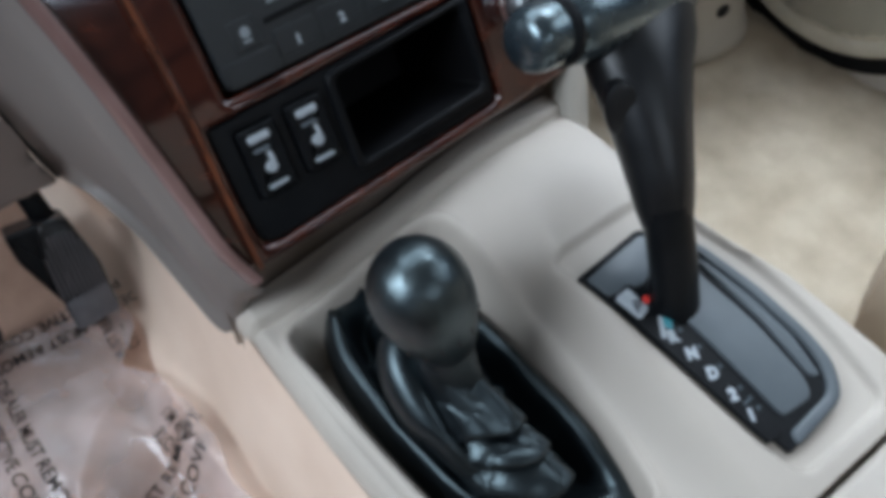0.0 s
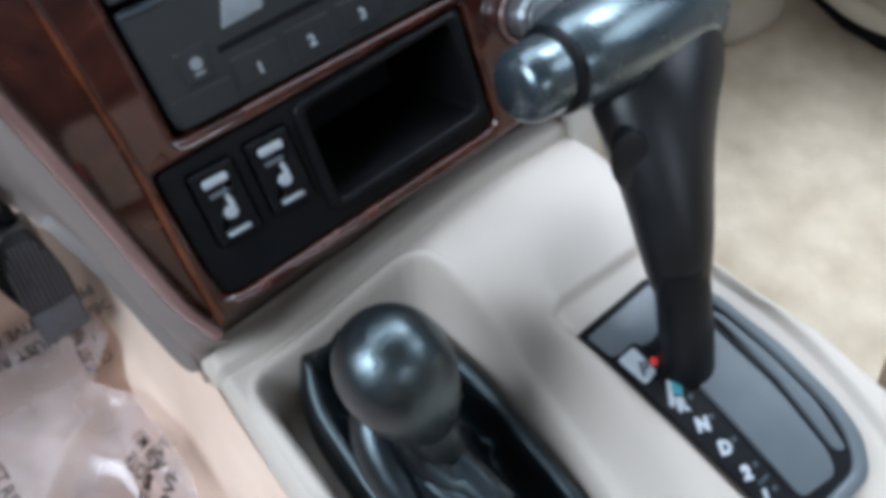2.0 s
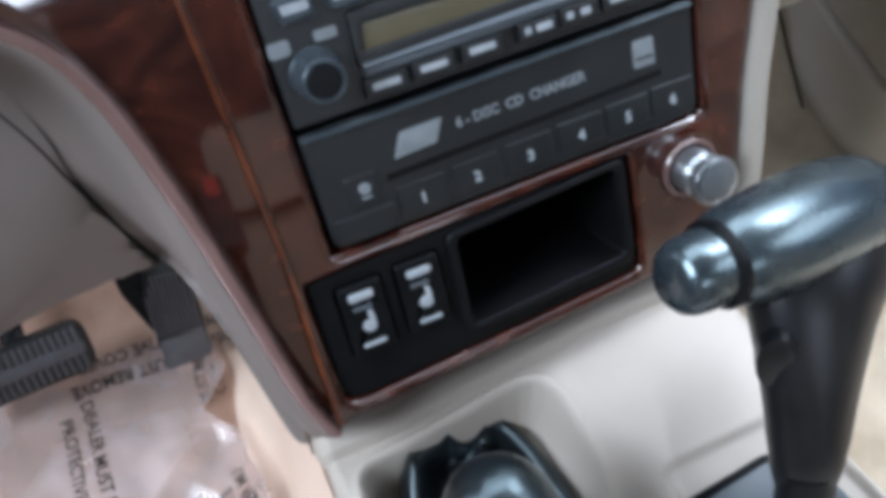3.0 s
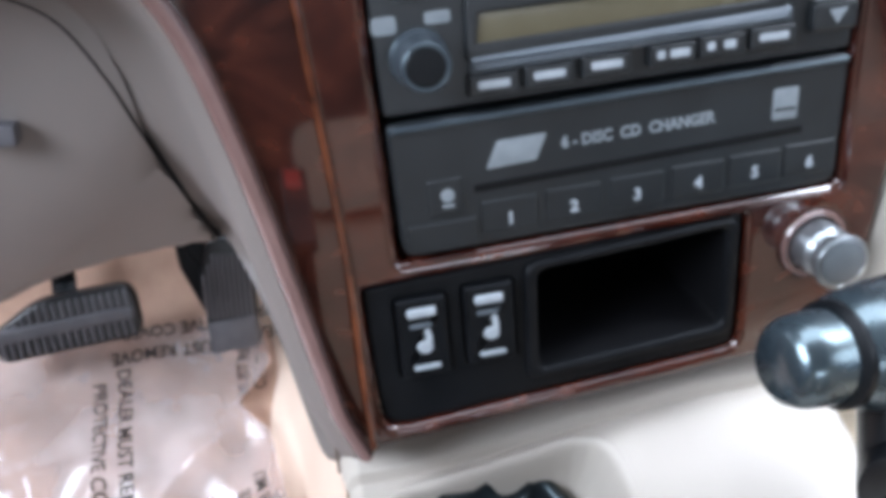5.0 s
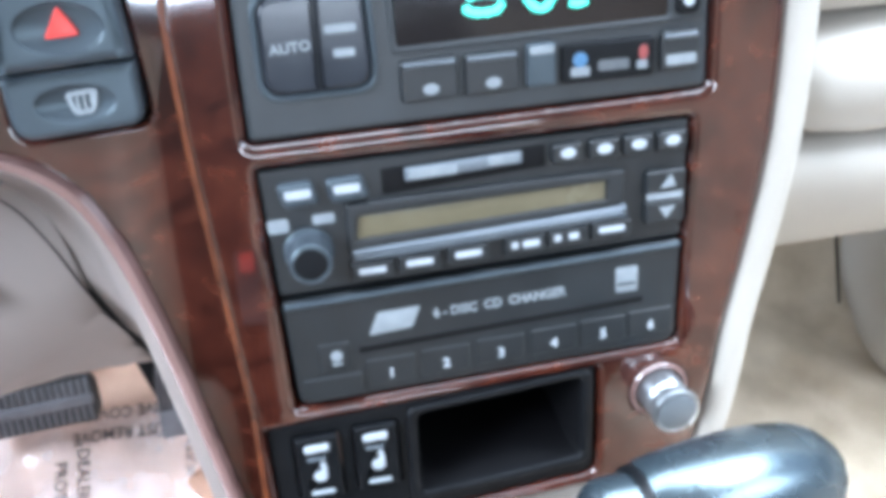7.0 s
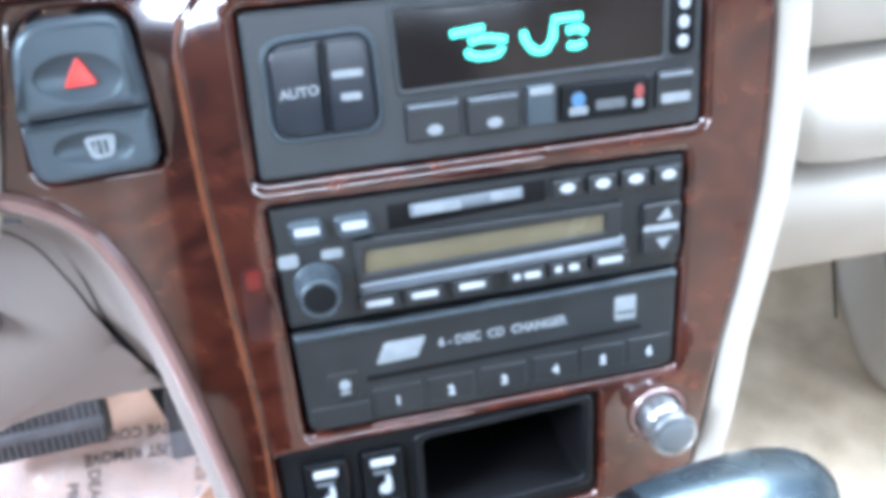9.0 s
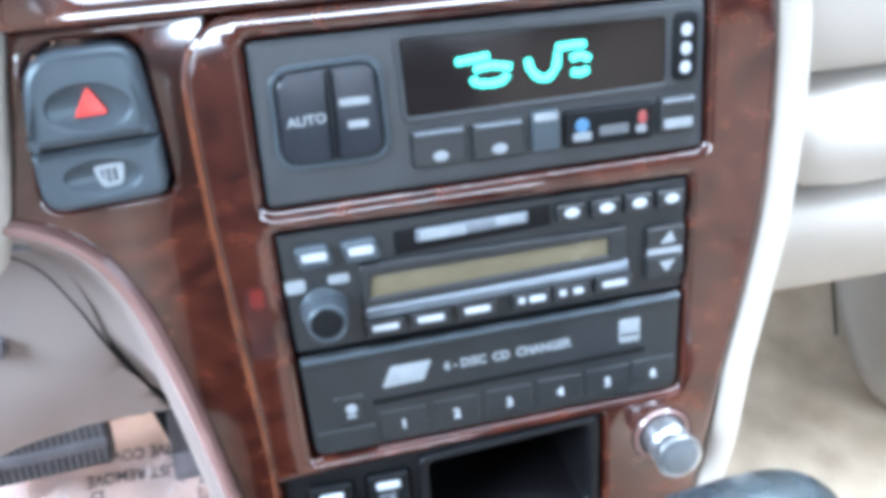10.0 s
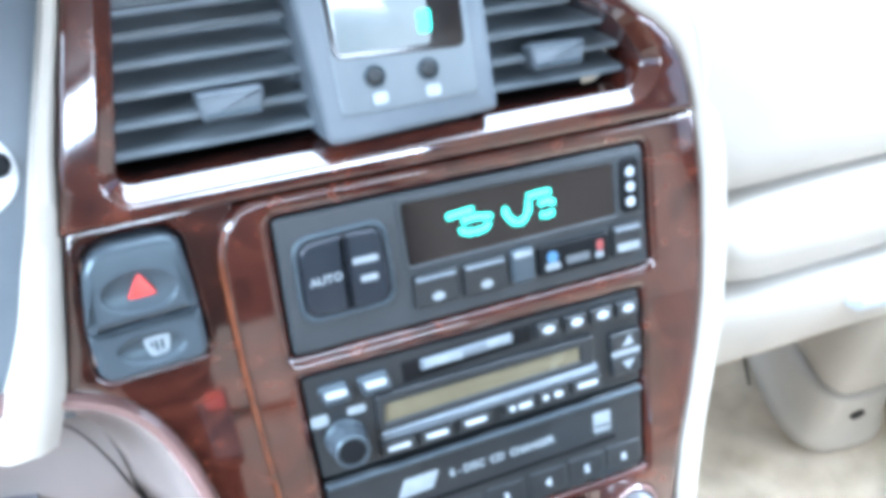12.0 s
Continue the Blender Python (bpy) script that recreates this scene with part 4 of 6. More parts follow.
part("top_edge", slab(bmesh.new(), rounded([(-0.0880, 0.0392), (0.0876, 0.0428), (0.0878, 0.0452), (-0.0882, 0.0418)], 0.0006), 0.001, 0.0040, 0.0012), SLATE, changer, "raised grey top edge")
part("disc_slot", slab(bmesh.new(), rounded([(-0.0590, 0.0134), (0.0710, 0.0174), (0.0710, 0.0204), (-0.0590, 0.0164)], 0.0006), 0.001, 0.0025, 0.0002), PIT, changer)
part("maker_badge", slab(bmesh.new(), rounded([(-0.0540, 0.0215), (-0.0350, 0.0225), (-0.0310, 0.0322), (-0.0495, 0.0318)], 0.0010), 0.0015, 0.0025, 0.0002), DIM, changer, "plain grey badge shape")
letters("changer_line", "6 - DISC  CD  CHANGER", 0.0060, face_at(0.0045, 0.0280, 0.0023, 1.2), DIM, changer, wide=0.92)
badge = part("disc_badge", slab(bmesh.new(), rrect(0.0580, 0.0238, 0.0682, 0.0360, 0.0010), 0.0015, 0.0025, 0.0002), DIM, changer, "small square grey badge")
part("badge_line", slab(bmesh.new(), rrect(0.0588, 0.0272, 0.0674, 0.0284, 0.0003, 2), 0.0022, 0.0027, 0.0001, 1), CHARCOAL, badge)
for k, u in enumerate((-0.0460, -0.0212, 0.0040, 0.0288, 0.0522, 0.0752)):
    v = 0.0008 + 0.0007 * k
    key = button("disc_key", rrect(u - 0.0108, v - 0.0045, u + 0.0108, v + 0.0085, 0.0010), 0.0, 0.0029, CHARCOAL, changer, 0.0006)
    letters("digit", str(k + 1), 0.0064, face_at(u, v + 0.0005, 0.0030), PRINT, key)
star = button("eject_key", rrect(-0.0765, 0.0060, -0.0625, 0.0205, 0.0014), 0.0, 0.0028, CHARCOAL, changer, 0.0010)
part("eject_mark", slab(bmesh.new(), circle(-0.0690, 0.0140, 0.0026, 16), 0.0024, 0.0031, 0.0002, 1), DIM, star)
bar("eject_line", -0.0690, 0.0100, 0.0045, 0.0012, 0.0028, star, DIM)

# ---- lower switch panel with open cubby ----
panel_low = thing("switch_panel", tuple(FACE @ Vector((-0.03, -0.05, 0))), "black lower switch panel with an open storage cubby", "switch panel")
CUB = rounded([(-0.0372, -0.0675), (0.0425, -0.0625), (0.0425, -0.0178), (-0.0365, -0.0228)], 0.004)
SW1 = rrect(-0.0935, -0.0610, -0.0725, -0.0255, 0.0015)
SW2 = rrect(-0.0668, -0.0600, -0.0458, -0.0245, 0.0015)
part("panel", frame_slab(bmesh.new(), inset(ccw(LOWER), 0.0008), [CUB, SW1, SW2], -0.02, 0.0005, 0.0015, 3, 0.0010), BLACK, panel_low)
part("cubby_frame", frame_slab(bmesh.new(), rounded([(-0.0425, -0.0722), (0.0475, -0.0668), (0.0475, -0.0138), (-0.0415, -0.0190)], 0.006), [CUB], -0.004, 0.0034, 0.0016, 4, 0.0022), BLACK, panel_low, "raised black frame of the cubby")
bm = bmesh.new()
mouth = ccw(list(CUB))
a = ring(bm, mouth, 0.0, FACE)
b = ring(bm, inset(mouth, 0.003), -0.078, FACE)
bridge(bm, a, b)
bm.faces.new(b)
part("cubby_liner", bm, PIT, panel_low, "dark inside of the cubby")
for u, v, pts in ((-0.0830, -0.0435, SW1), (-0.0563, -0.0425, SW2)):
    heater = thing("seat_heater_switch", tuple(FACE @ Vector((u, v, 0))), "black seat heater rocker switch with pale symbols", "car switch", "seat heater switches")
    part("rocker", slab(bmesh.new(), inset(ccw(pts), 0.0006), -0.02, 0.0032, 0.0016, 3, FACE, 0.0004), BLACK, heater)
    part("high_lamp", slab(bmesh.new(), rrect(u - 0.0058, v + 0.0100, u + 0.0054, v + 0.0136, 0.0012), 0.002, 0.0040, 0.0005), PRINT, heater, "pale indicator window")
    part("low_lamp", slab(bmesh.new(), rrect(u - 0.0050, v - 0.0138, u + 0.0056, v - 0.0118, 0.0008), 0.002, 0.0036, 0.0003), SILVER, heater, "pale indicator line")
    bm = slab(bmesh.new(), circle(u + 0.0002, v - 0.0036, 0.0031, 18, 0.0028), 0.002, 0.0036, 0.0002, 1)
    slab(bm, rounded([(u + 0.0008, v - 0.0030), (u + 0.0034, v - 0.0015), (u + 0.0026, v + 0.0040), (u + 0.0006, v + 0.0042)], 0.001, 2), 0.002, 0.0036, 0.0002, 1)
    part("seat_symbol", bm, PRINT, heater, "pale seat symbol")
    bar("heat_mark", u - 0.0008, v + 0.0060, 0.0085, 0.0018, 0.0029, heater, GREY)

# ---- cigarette lighter ----
lighter = thing("cigarette_lighter", tuple(FACE @ Vector((0.0805, -0.031, 0))), "chrome cigarette lighter standing out of its socket", "lighter")


def turned(profile, cu, cv, n=28):
    bm = bmesh.new()
    prev = None
    for r, w in profile:
        cur = ring(bm, circle(cu, cv, r, n), w, FACE)
        if prev:
            bridge(bm, prev, cur)
        prev = cur
    bm.faces.new(prev)
    return bm


part("socket_ring", turned(((0.0132, -0.010), (0.0142, 0.003), (0.0146, 0.0042), (0.0140, 0.0052), (0.0122, 0.0050), (0.0116, 0.003), (0.0116, -0.004)), 0.0805, -0.031), LIP, lighter, "reddish glossy socket ring")
part("barrel", turned(((0.0108, -0.004), (0.0108, 0.012), (0.0104, 0.0135), (0.0092, 0.0150), (0.0088, 0.0170), (0.0094, 0.0190), (0.0112, 0.0205), (0.0116, 0.0222), (0.0110, 0.0236), (0.0094, 0.0240), (0.0088, 0.0232)), 0.0805, -0.031), CHROME, lighter, "", 50)
part("lighter_cap", turned(((0.0092, 0.0225), (0.0090, 0.0240), (0.0070, 0.0246), (0.0020, 0.0247)), 0.0805, -0.031), CLOCK, lighter, "grey end cap")

# ---- centre console ----
console = thing("centre_console", (0.0, -0.14, 0.2), "beige moulded plastic centre console between the footwells", "console")


def smooth(t):
    t = min(1.0, max(0.0, t))
    return t * t * (3 - 2 * t)


TRAY = rounded([(-0.108, -0.038), (-0.105, -0.100), (-0.100, -0.165), (-0.088, -0.198), (-0.050, -0.217), (-0.013, -0.223), (-0.005, -0.190), (-0.002, -0.130), (-0.003, -0.080), (-0.008, -0.040)], [0.016, 0.02, 0.02, 0.015, 0.012, 0.008, 0.02, 0.02, 0.02, 0.018])
RECESS = rounded([(0.017, -0.111), (0.028, -0.165), (0.040, -0.235), (0.047, -0.262), (0.116, -0.262), (0.119, -0.215), (0.112, -0.170), (0.098, -0.135), (0.082, -0.111)], [0.006, 0.02, 0.02, 0.01, 0.012, 0.02, 0.02, 0.02, 0.008])


def depth_in(pts):
    p = np.array(pts)
    q = np.roll(p, -1, axis=0)

    def inside(x, y):
        d = q - p
        f = np.clip(((x - p[:, 0]) * d[:, 0] + (y - p[:, 1]) * d[:, 1]) / (d ** 2).sum(1), 0, 1)
        gap = np.hypot(p[:, 0] + f * d[:, 0] - x, p[:, 1] + f * d[:, 1] - y).min()
        cross = ((p[:, 1] > y) != (q[:, 1] > y)) & (x < (q[:, 0] - p[:, 0]) * (y - p[:, 1]) / (q[:, 1] - p[:, 1] + 1e-12) + p[:, 0])
        return gap if cross.sum() % 2 else -gap
    return inside


in_tray, in_recess = depth_in(TRAY), depth_in(RECESS)


def crease(x):
    t = min(1.0, max(-0.06, (x + 0.115) / 0.175))
    return -0.0125 - 0.0105 * t, 0.270 + 0.039 * t


def left_rim(y):
    return 0.270 + 0.162 * (y + 0.013)


def right_top(y):
    return top_z(y) if y < -0.113 else 0.2975 + (0.309 - 0.2975) * smooth((y + 0.113) / 0.074)


def console_right(y):
    pts = ((-0.30, 0.142), (-0.24, 0.136), (-0.187, 0.124), (-0.150, 0.108), (-0.133, 0.102), (-0.08, 0.098), (0.0, 0.094))
    for (y0, x0), (y1, x1) in zip(pts, pts[1:]):
        if y <= y1:
            return x0 + (x1 - x0) * max(0.0, (y - y0) / (y1 - y0))
    return 0.094


def console_left(y):
    return -0.1190 + 0.05 * max(0.0, -0.10 - y)


def base_height(x, y):
    f = smooth((y + 0.115) / 0.075)
    a, b = -0.006 + f * (-0.109), 0.026 + f * 0.034
    s = smooth((x - a) / (b - a))
    return left_rim(y) * (1 - s) + right_top(y) * s


def console_height(x, y):
    z = base_height(x, y)
    d = in_tray(x, y)
    z -= 0.042 * smooth((d + 0.001) / 0.0075)
    z += 0.0020 * math.exp(-((d + 0.0032) / 0.0022) ** 2)
    d = in_recess(x, y)
    z -= 0.0048 * smooth((d + 0.001) / 0.004)
    gap = crease(x)[0] - 0.0125 - y
    z -= 0.0065 * smooth(gap / 0.0030) * math.exp(-max(0.0, gap - 0.0030) / 0.018)
    return z


def console_shell():
    bm = bmesh.new()
    nx, ny = 150, 170
    rows = []
    for j in range(ny + 3):
        row = []
        for i in range(nx + 1):
            t = i / nx
            yy = -0.03
            for _ in range(3):
                xl, xr = console_left(yy), console_right(yy)
                x = xl + (xr - xl) * t
                yc, zc = crease(x)
                yy = yc + (-0.2705 - yc) * (max(0, j - 2) / ny) ** 1.15
            z = console_height(x, yy)
            edge = min(x - console_left(yy), console_right(yy) - x)
            z -= 0.004 * (1 - smooth(edge / 0.006)) ** 2
            if j == 0:
                yy, z = yc + 0.0024, zc - 0.030
            elif j == 1:
                yy, z = yc + 0.0018, zc - 0.0016
            row.append(Vector((x, yy, z)))
        rows.append(row)
    grid = []
    for row in rows:
        a, b = row[0], row[-1]
        ext = [Vector((a.x - 0.0035, a.y, a.z - 0.014))] + row + [Vector((b.x + 0.003, b.y, b.z - 0.012)), Vector((b.x + 0.012, b.y, 0.08))]
        grid.append([bm.verts.new(p) for p in ext])
    for a, b in zip(grid, grid[1:]):
        for i in range(len(a) - 1):
            bm.faces.new((a[i], a[i + 1], b[i + 1], b[i]))
    end = [bm.verts.new((v.co.x, v.co.y - 0.0008, 0.06)) for v in grid[-1]]
    for i in range(len(end) - 1):
        bm.faces.new((grid[-1][i], grid[-1][i + 1], end[i + 1], end[i]))
    part("console_top", bm, BEIGE, console, "", 60)


console_shell()

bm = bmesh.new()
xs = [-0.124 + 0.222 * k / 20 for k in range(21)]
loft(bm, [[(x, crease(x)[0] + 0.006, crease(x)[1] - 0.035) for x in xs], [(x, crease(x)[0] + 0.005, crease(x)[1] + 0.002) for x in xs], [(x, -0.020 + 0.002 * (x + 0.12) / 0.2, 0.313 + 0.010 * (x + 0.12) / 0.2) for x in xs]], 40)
# recess wall under the trim, painted with the overhang's shade
part("lower_recess", bm, RECESS_SHADE, dash, "tan recess under the wood trim, shade put into its colour", 60)
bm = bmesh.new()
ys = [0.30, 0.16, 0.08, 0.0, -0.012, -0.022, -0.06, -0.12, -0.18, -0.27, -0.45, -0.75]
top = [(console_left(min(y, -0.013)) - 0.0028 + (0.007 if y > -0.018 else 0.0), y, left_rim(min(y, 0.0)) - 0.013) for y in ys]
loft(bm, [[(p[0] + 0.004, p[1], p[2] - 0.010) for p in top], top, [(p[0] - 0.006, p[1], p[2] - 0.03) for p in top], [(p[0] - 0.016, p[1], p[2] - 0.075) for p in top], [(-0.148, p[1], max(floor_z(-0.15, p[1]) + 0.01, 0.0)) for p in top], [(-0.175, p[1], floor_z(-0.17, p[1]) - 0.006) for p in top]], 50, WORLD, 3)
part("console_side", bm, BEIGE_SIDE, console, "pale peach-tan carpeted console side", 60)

bm = bmesh.new()
lid = rounded([(-0.085, -0.2735), (-0.085, -0.70), (0.160, -0.70), (0.150, -0.2735)], [0.01, 0.02, 0.02, 0.012])
TOPM = Matrix(((1, 0, 0, 0), (0, 1, -SLOPE / 1.0708, 0), (0, SLOPE, 1 / 1.0708, top_z(0.0)), (0, 0, 0, 1)))
LIDM = Matrix(((1, 0, 0, 0), (0, 1, 0, 0), (0, 0.12, 1, top_z(-0.2735) + 0.12 * 0.2735), (0, 0, 0, 1)))
slab(bm, lid, -0.16, 0.0005, 0.005, 4, LIDM)
part("console_lid", bm, BEIGE, console, "beige rear section behind a seam")

# shift indicator plate
plate = thing("shift_plate", (0.065, -0.19, 0.27), "slate-grey gear indicator plate set in the console", "gear plate")
PL = rounded([(0.021, -0.1285), (0.051, -0.2500), (0.094, -0.2470), (0.1045, -0.2330), (0.1055, -0.2150), (0.1010, -0.1840), (0.0900, -0.1480), (0.0675, -0.1250)], [0.001, 0.001, 0.012, 0.012, 0.01, 0.02, 0.015, 0.004])
part("plate", slab(bmesh.new(), PL, -0.008, -0.0005, 0.0008, 3, TOPM), BLACK, plate)
part("plate_rim", slab(bmesh.new(), rounded([(0.0560, -0.2500), (0.0940, -0.2470), (0.1045, -0.2330), (0.1055, -0.2150), (0.1010, -0.1840), (0.0900, -0.1480), (0.0800, -0.1370), (0.0835, -0.1480), (0.0945, -0.1850), (0.0990, -0.2150), (0.0975, -0.2300), (0.0900, -0.2410), (0.0570, -0.2430)], 0.007), -0.004, 0.0022, 0.0016, 3, TOPM), PLATE, plate, "raised slate rim")
part("front_field", slab(bmesh.new(), rounded([(0.0235, -0.1320), (0.0275, -0.1445), (0.0480, -0.1490), (0.0760, -0.1400), (0.0650, -0.1285)], 0.002), -0.002, 0.0008, 0.0006, 2, TOPM), PLATE, plate)
part("slide_cover", slab(bmesh.new(), rounded([(0.0500, -0.1500), (0.0560, -0.1950), (0.0600, -0.2360), (0.0810, -0.2375), (0.0850, -0.2280), (0.0845, -0.1950), (0.0760, -0.1530)], [0.004, 0.01, 0.004, 0.005, 0.006, 0.01, 0.004]), -0.002, 0.0016, 0.0012, 3, TOPM), PLATE, plate, "smooth grey slide cover of the gear slot")
part("outer_field", slab(bmesh.new(), rounded([(0.0805, -0.1500), (0.0878, -0.1950), (0.0880, -0.2300), (0.0935, -0.2330), (0.0965, -0.2100), (0.0930, -0.1850), (0.0860, -0.1580)], 0.003), -0.002, 0.0012, 0.0010, 3, TOPM), PLATE, plate)
strip = part("letter_strip", slab(bmesh.new(), rounded([(0.0270, -0.1462), (0.0440, -0.2405), (0.0555, -0.2405), (0.0520, -0.1950), (0.0415, -0.1440)], [0.005, 0.001, 0.001, 0.01, 0.004]), -0.002, 0.0012, 0.0006, 2, TOPM), BLACK, plate)


def plate_at(x, y, turn=-90, up=0.0013):
    return TOPM @ Matrix.Translation((x, y, up)) @ Matrix.Rotation(radians(turn), 4, "Z")


part("park_window", slab(bmesh.new(), rounded([(0.0283, -0.1470), (0.0322, -0.1618), (0.0405, -0.1600), (0.0385, -0.1462)], 0.0018), 0.0, 0.0016, 0.0002, 1, TOPM), PRINT, strip, "white park position window")
part("red_dot", slab(bmesh.new(), circle(0.0425, -0.1560, 0.0020, 16), 0.0, 0.0022, 0.0006, 2, TOPM), RED, strip, "red position dot")
part("reverse_window", slab(bmesh.new(), rounded([(0.0425, -0.1665), (0.0400, -0.1705), (0.0432, -0.1745), (0.0478, -0.1690)], 0.0008), 0.0, 0.0016, 0.0002, 1, TOPM), TEAL, strip, "teal reverse window")
part("reverse_flag", slab(bmesh.new(), rounded([(0.0418, -0.1650), (0.0352, -0.1745), (0.0372, -0.1760), (0.0405, -0.1710), (0.0432, -0.1668)], 0.0006), 0.0, 0.0016, 0.0002, 1, TOPM), PRINT, strip, "white flag beside the reverse letter")
for word, x, y in (("R", 0.0402, -0.1770), ("N", 0.0425, -0.1885), ("D", 0.0445, -0.2012), ("2", 0.0455, -0.2142), ("1", 0.0460, -0.2262)):
    letters("gear_letter", word, 0.0078, plate_at(x, y, -22, 0.0018), PRINT, strip, bold=0.07)
    part("position_lamp", slab(bmesh.new(), rrect(x + 0.0050, y - 0.0006, x + 0.0074, y + 0.0016, 0.0006, 2), 0.0, 0.0015, 0.0002, 1, TOPM), SLATE, strip)
letters("gear_letter", "P", 0.0088, plate_at(0.0360, -0.1565, -22, 0.0020), FAINT, strip, bold=0.03)
for x, y in ((0.0500, -0.2205),):
    part("divider", slab(bmesh.new(), [(x - 0.0030, y - 0.0008), (x + 0.0035, y - 0.0002), (x + 0.0035, y + 0.0012), (x - 0.0030, y + 0.0006)], 0.0, 0.0015, 0.0001, 1, TOPM), SLATE, strip, "grey divider line")

# ---- gear lever ----
lever = thing("gear_lever", (0.057, -0.165, 0.28), "black automatic gear lever with a grey side button", "gear lever")
bm = bmesh.new()
sweep(bm, [(0.0570, -0.1655, 0.266), (0.0568, -0.1640, 0.276), (0.0562, -0.1590, 0.300), (0.0558, -0.1520, 0.326), (0.0560, -0.1480, 0.338)], [0.0140, 0.0138, 0.0130, 0.0125, 0.0120], 20, [0.0120, 0.0120, 0.0115, 0.0112, 0.0110])
part("shaft", bm, BLACK, lever)
bm = bmesh.new()
grip = resample([(0.0562, -0.1500, 0.3240), (0.0568, -0.1480, 0.3300), (0.0600, -0.1380, 0.3480), (0.0670, -0.1210, 0.3700), (0.0755, -0.1040, 0.3880), (0.0830, -0.0930, 0.3980), (0.0855, -0.0860, 0.4050)], 14)
wide = [0.0118, 0.0140, 0.0150, 0.0161, 0.0173, 0.0188, 0.0206, 0.0226, 0.0248, 0.0272, 0.0297, 0.0318, 0.0332, 0.0336]
deep = [0.0115, 0.0138, 0.0152, 0.0165, 0.0170, 0.0175, 0.0180, 0.0184, 0.0188, 0.0192, 0.0194, 0.0190, 0.0180, 0.0160]
sweep(bm, grip, wide, 28, deep)
part("grip", bm, GRIP, lever, "", 60)
bm = bmesh.new()
head = resample([(0.0340, -0.0890, 0.4140), (0.0400, -0.0885, 0.4140), (0.0600, -0.0870, 0.4110), (0.0850, -0.0840, 0.4060), (0.1050, -0.0815, 0.3990), (0.1160, -0.0822, 0.3935), (0.1235, -0.0835, 0.3875)], 20)
rad_head = [0.0165, 0.0190, 0.0200, 0.0208, 0.0214, 0.0219, 0.0223, 0.0226, 0.0228, 0.0230, 0.0231, 0.0232, 0.0233, 0.0233, 0.0232, 0.0229, 0.0221, 0.0202, 0.0165, 0.0090]
sweep(bm, head, rad_head, 28, None, True, WORLD, Vector((0, 0, 1)))
part("grip_head", bm, HANDLE, lever, "satin slate-grey grip head", 60)
bm = bmesh.new()
sweep(bm, resample([(0.0130, -0.0900, 0.4165), (0.0135, -0.0900, 0.4165), (0.0160, -0.0899, 0.4160), (0.0220, -0.0897, 0.4155), (0.0360, -0.0890, 0.4142)], 10), [0.0100, 0.0130, 0.0143, 0.0149, 0.0152, 0.0153, 0.0153, 0.0153, 0.0153, 0.0153], 26, None, True, WORLD, Vector((0, 0, 1)))
part("release_button", bm, HANDLE, lever, "rounded glossy slate release button", 60)
bm = bmesh.new()
sweep(bm, [(0.0310, -0.0892, 0.4148), (0.0325, -0.0891, 0.4146), (0.0350, -0.0889, 0.4142), (0.0365, -0.0888, 0.4140)], [0.0160, 0.0176, 0.0178, 0.0170], 26, None, True, WORLD, Vector((0, 0, 1)))
part("button_collar", bm, BLACK, lever)
bm = bmesh.new()
mid, out = Vector((0.0490, -0.1185, 0.3810)), Vector((-0.55, -0.80, 0.22)).normalized()
sweep(bm, [mid - out * 0.004, mid + out * 0.0030, mid + out * 0.0040], [0.0078, 0.0076, 0.0058], 24, [0.0135, 0.0130, 0.0105], True, WORLD, Vector((1, -0.4, 0)))
part("overdrive_pad", bm, GRIP, lever, "oval pad on the lever's side")

# ---- transfer lever with boot ----
transfer = thing("transfer_lever", (-0.05, -0.14, 0.23), "black leather transfer lever knob and boot in the tray", "gear lever")
axis0, axis1 = Vector((-0.0500, -0.1480, 0.2350)), Vector((-0.0695, -0.1062, 0.3612))
up = (axis1 - axis0).normalized()


def on_axis(f):
    return axis0.lerp(axis1, f)


bm = bmesh.new()
fs = [0.52, 0.535, 0.56, 0.60, 0.65, 0.70, 0.75, 0.80, 0.85, 0.89, 0.925, 0.955, 0.978, 0.992, 1.0]
rs = [0.0118, 0.0134, 0.0152, 0.0178, 0.0204, 0.0224, 0.0236, 0.0240, 0.0233, 0.0217, 0.0191, 0.0156, 0.0115, 0.0071, 0.0026]
sweep(bm, [on_axis(f) for f in fs], rs, 32)
part("knob", bm, KNOB, transfer, "worn glossy black leather knob", 80)
bm = bmesh.new()
for k in range(15):
    a = 2 * math.pi * k / 15
    x = (Vector((1, 0, 0)) - up * up.x).normalized()
    y = up.cross(x)
    c = on_axis(0.655) + (x * math.cos(a) + y * math.sin(a)) * 0.0208
    sweep(bm, [c - up * 0.0022, c + up * 0.0022], [0.0006, 0.0006], 6)
part("stitching", bm, CHARCOAL, transfer)


BOOT = resample([(-0.084, -0.034), (-0.0955, -0.070), (-0.0955, -0.119), (-0.091, -0.160), (-0.078, -0.184), (-0.042, -0.211), (-0.014, -0.2195), (-0.005, -0.205), (-0.003, -0.180), (-0.004, -0.127), (-0.008, -0.071), (-0.027, -0.031), (-0.055, -0.029), (-0.084, -0.034)], 145)[:-1]
in_boot = depth_in([(p.x, p.y) for p in BOOT])
NECK = on_axis(0.56)
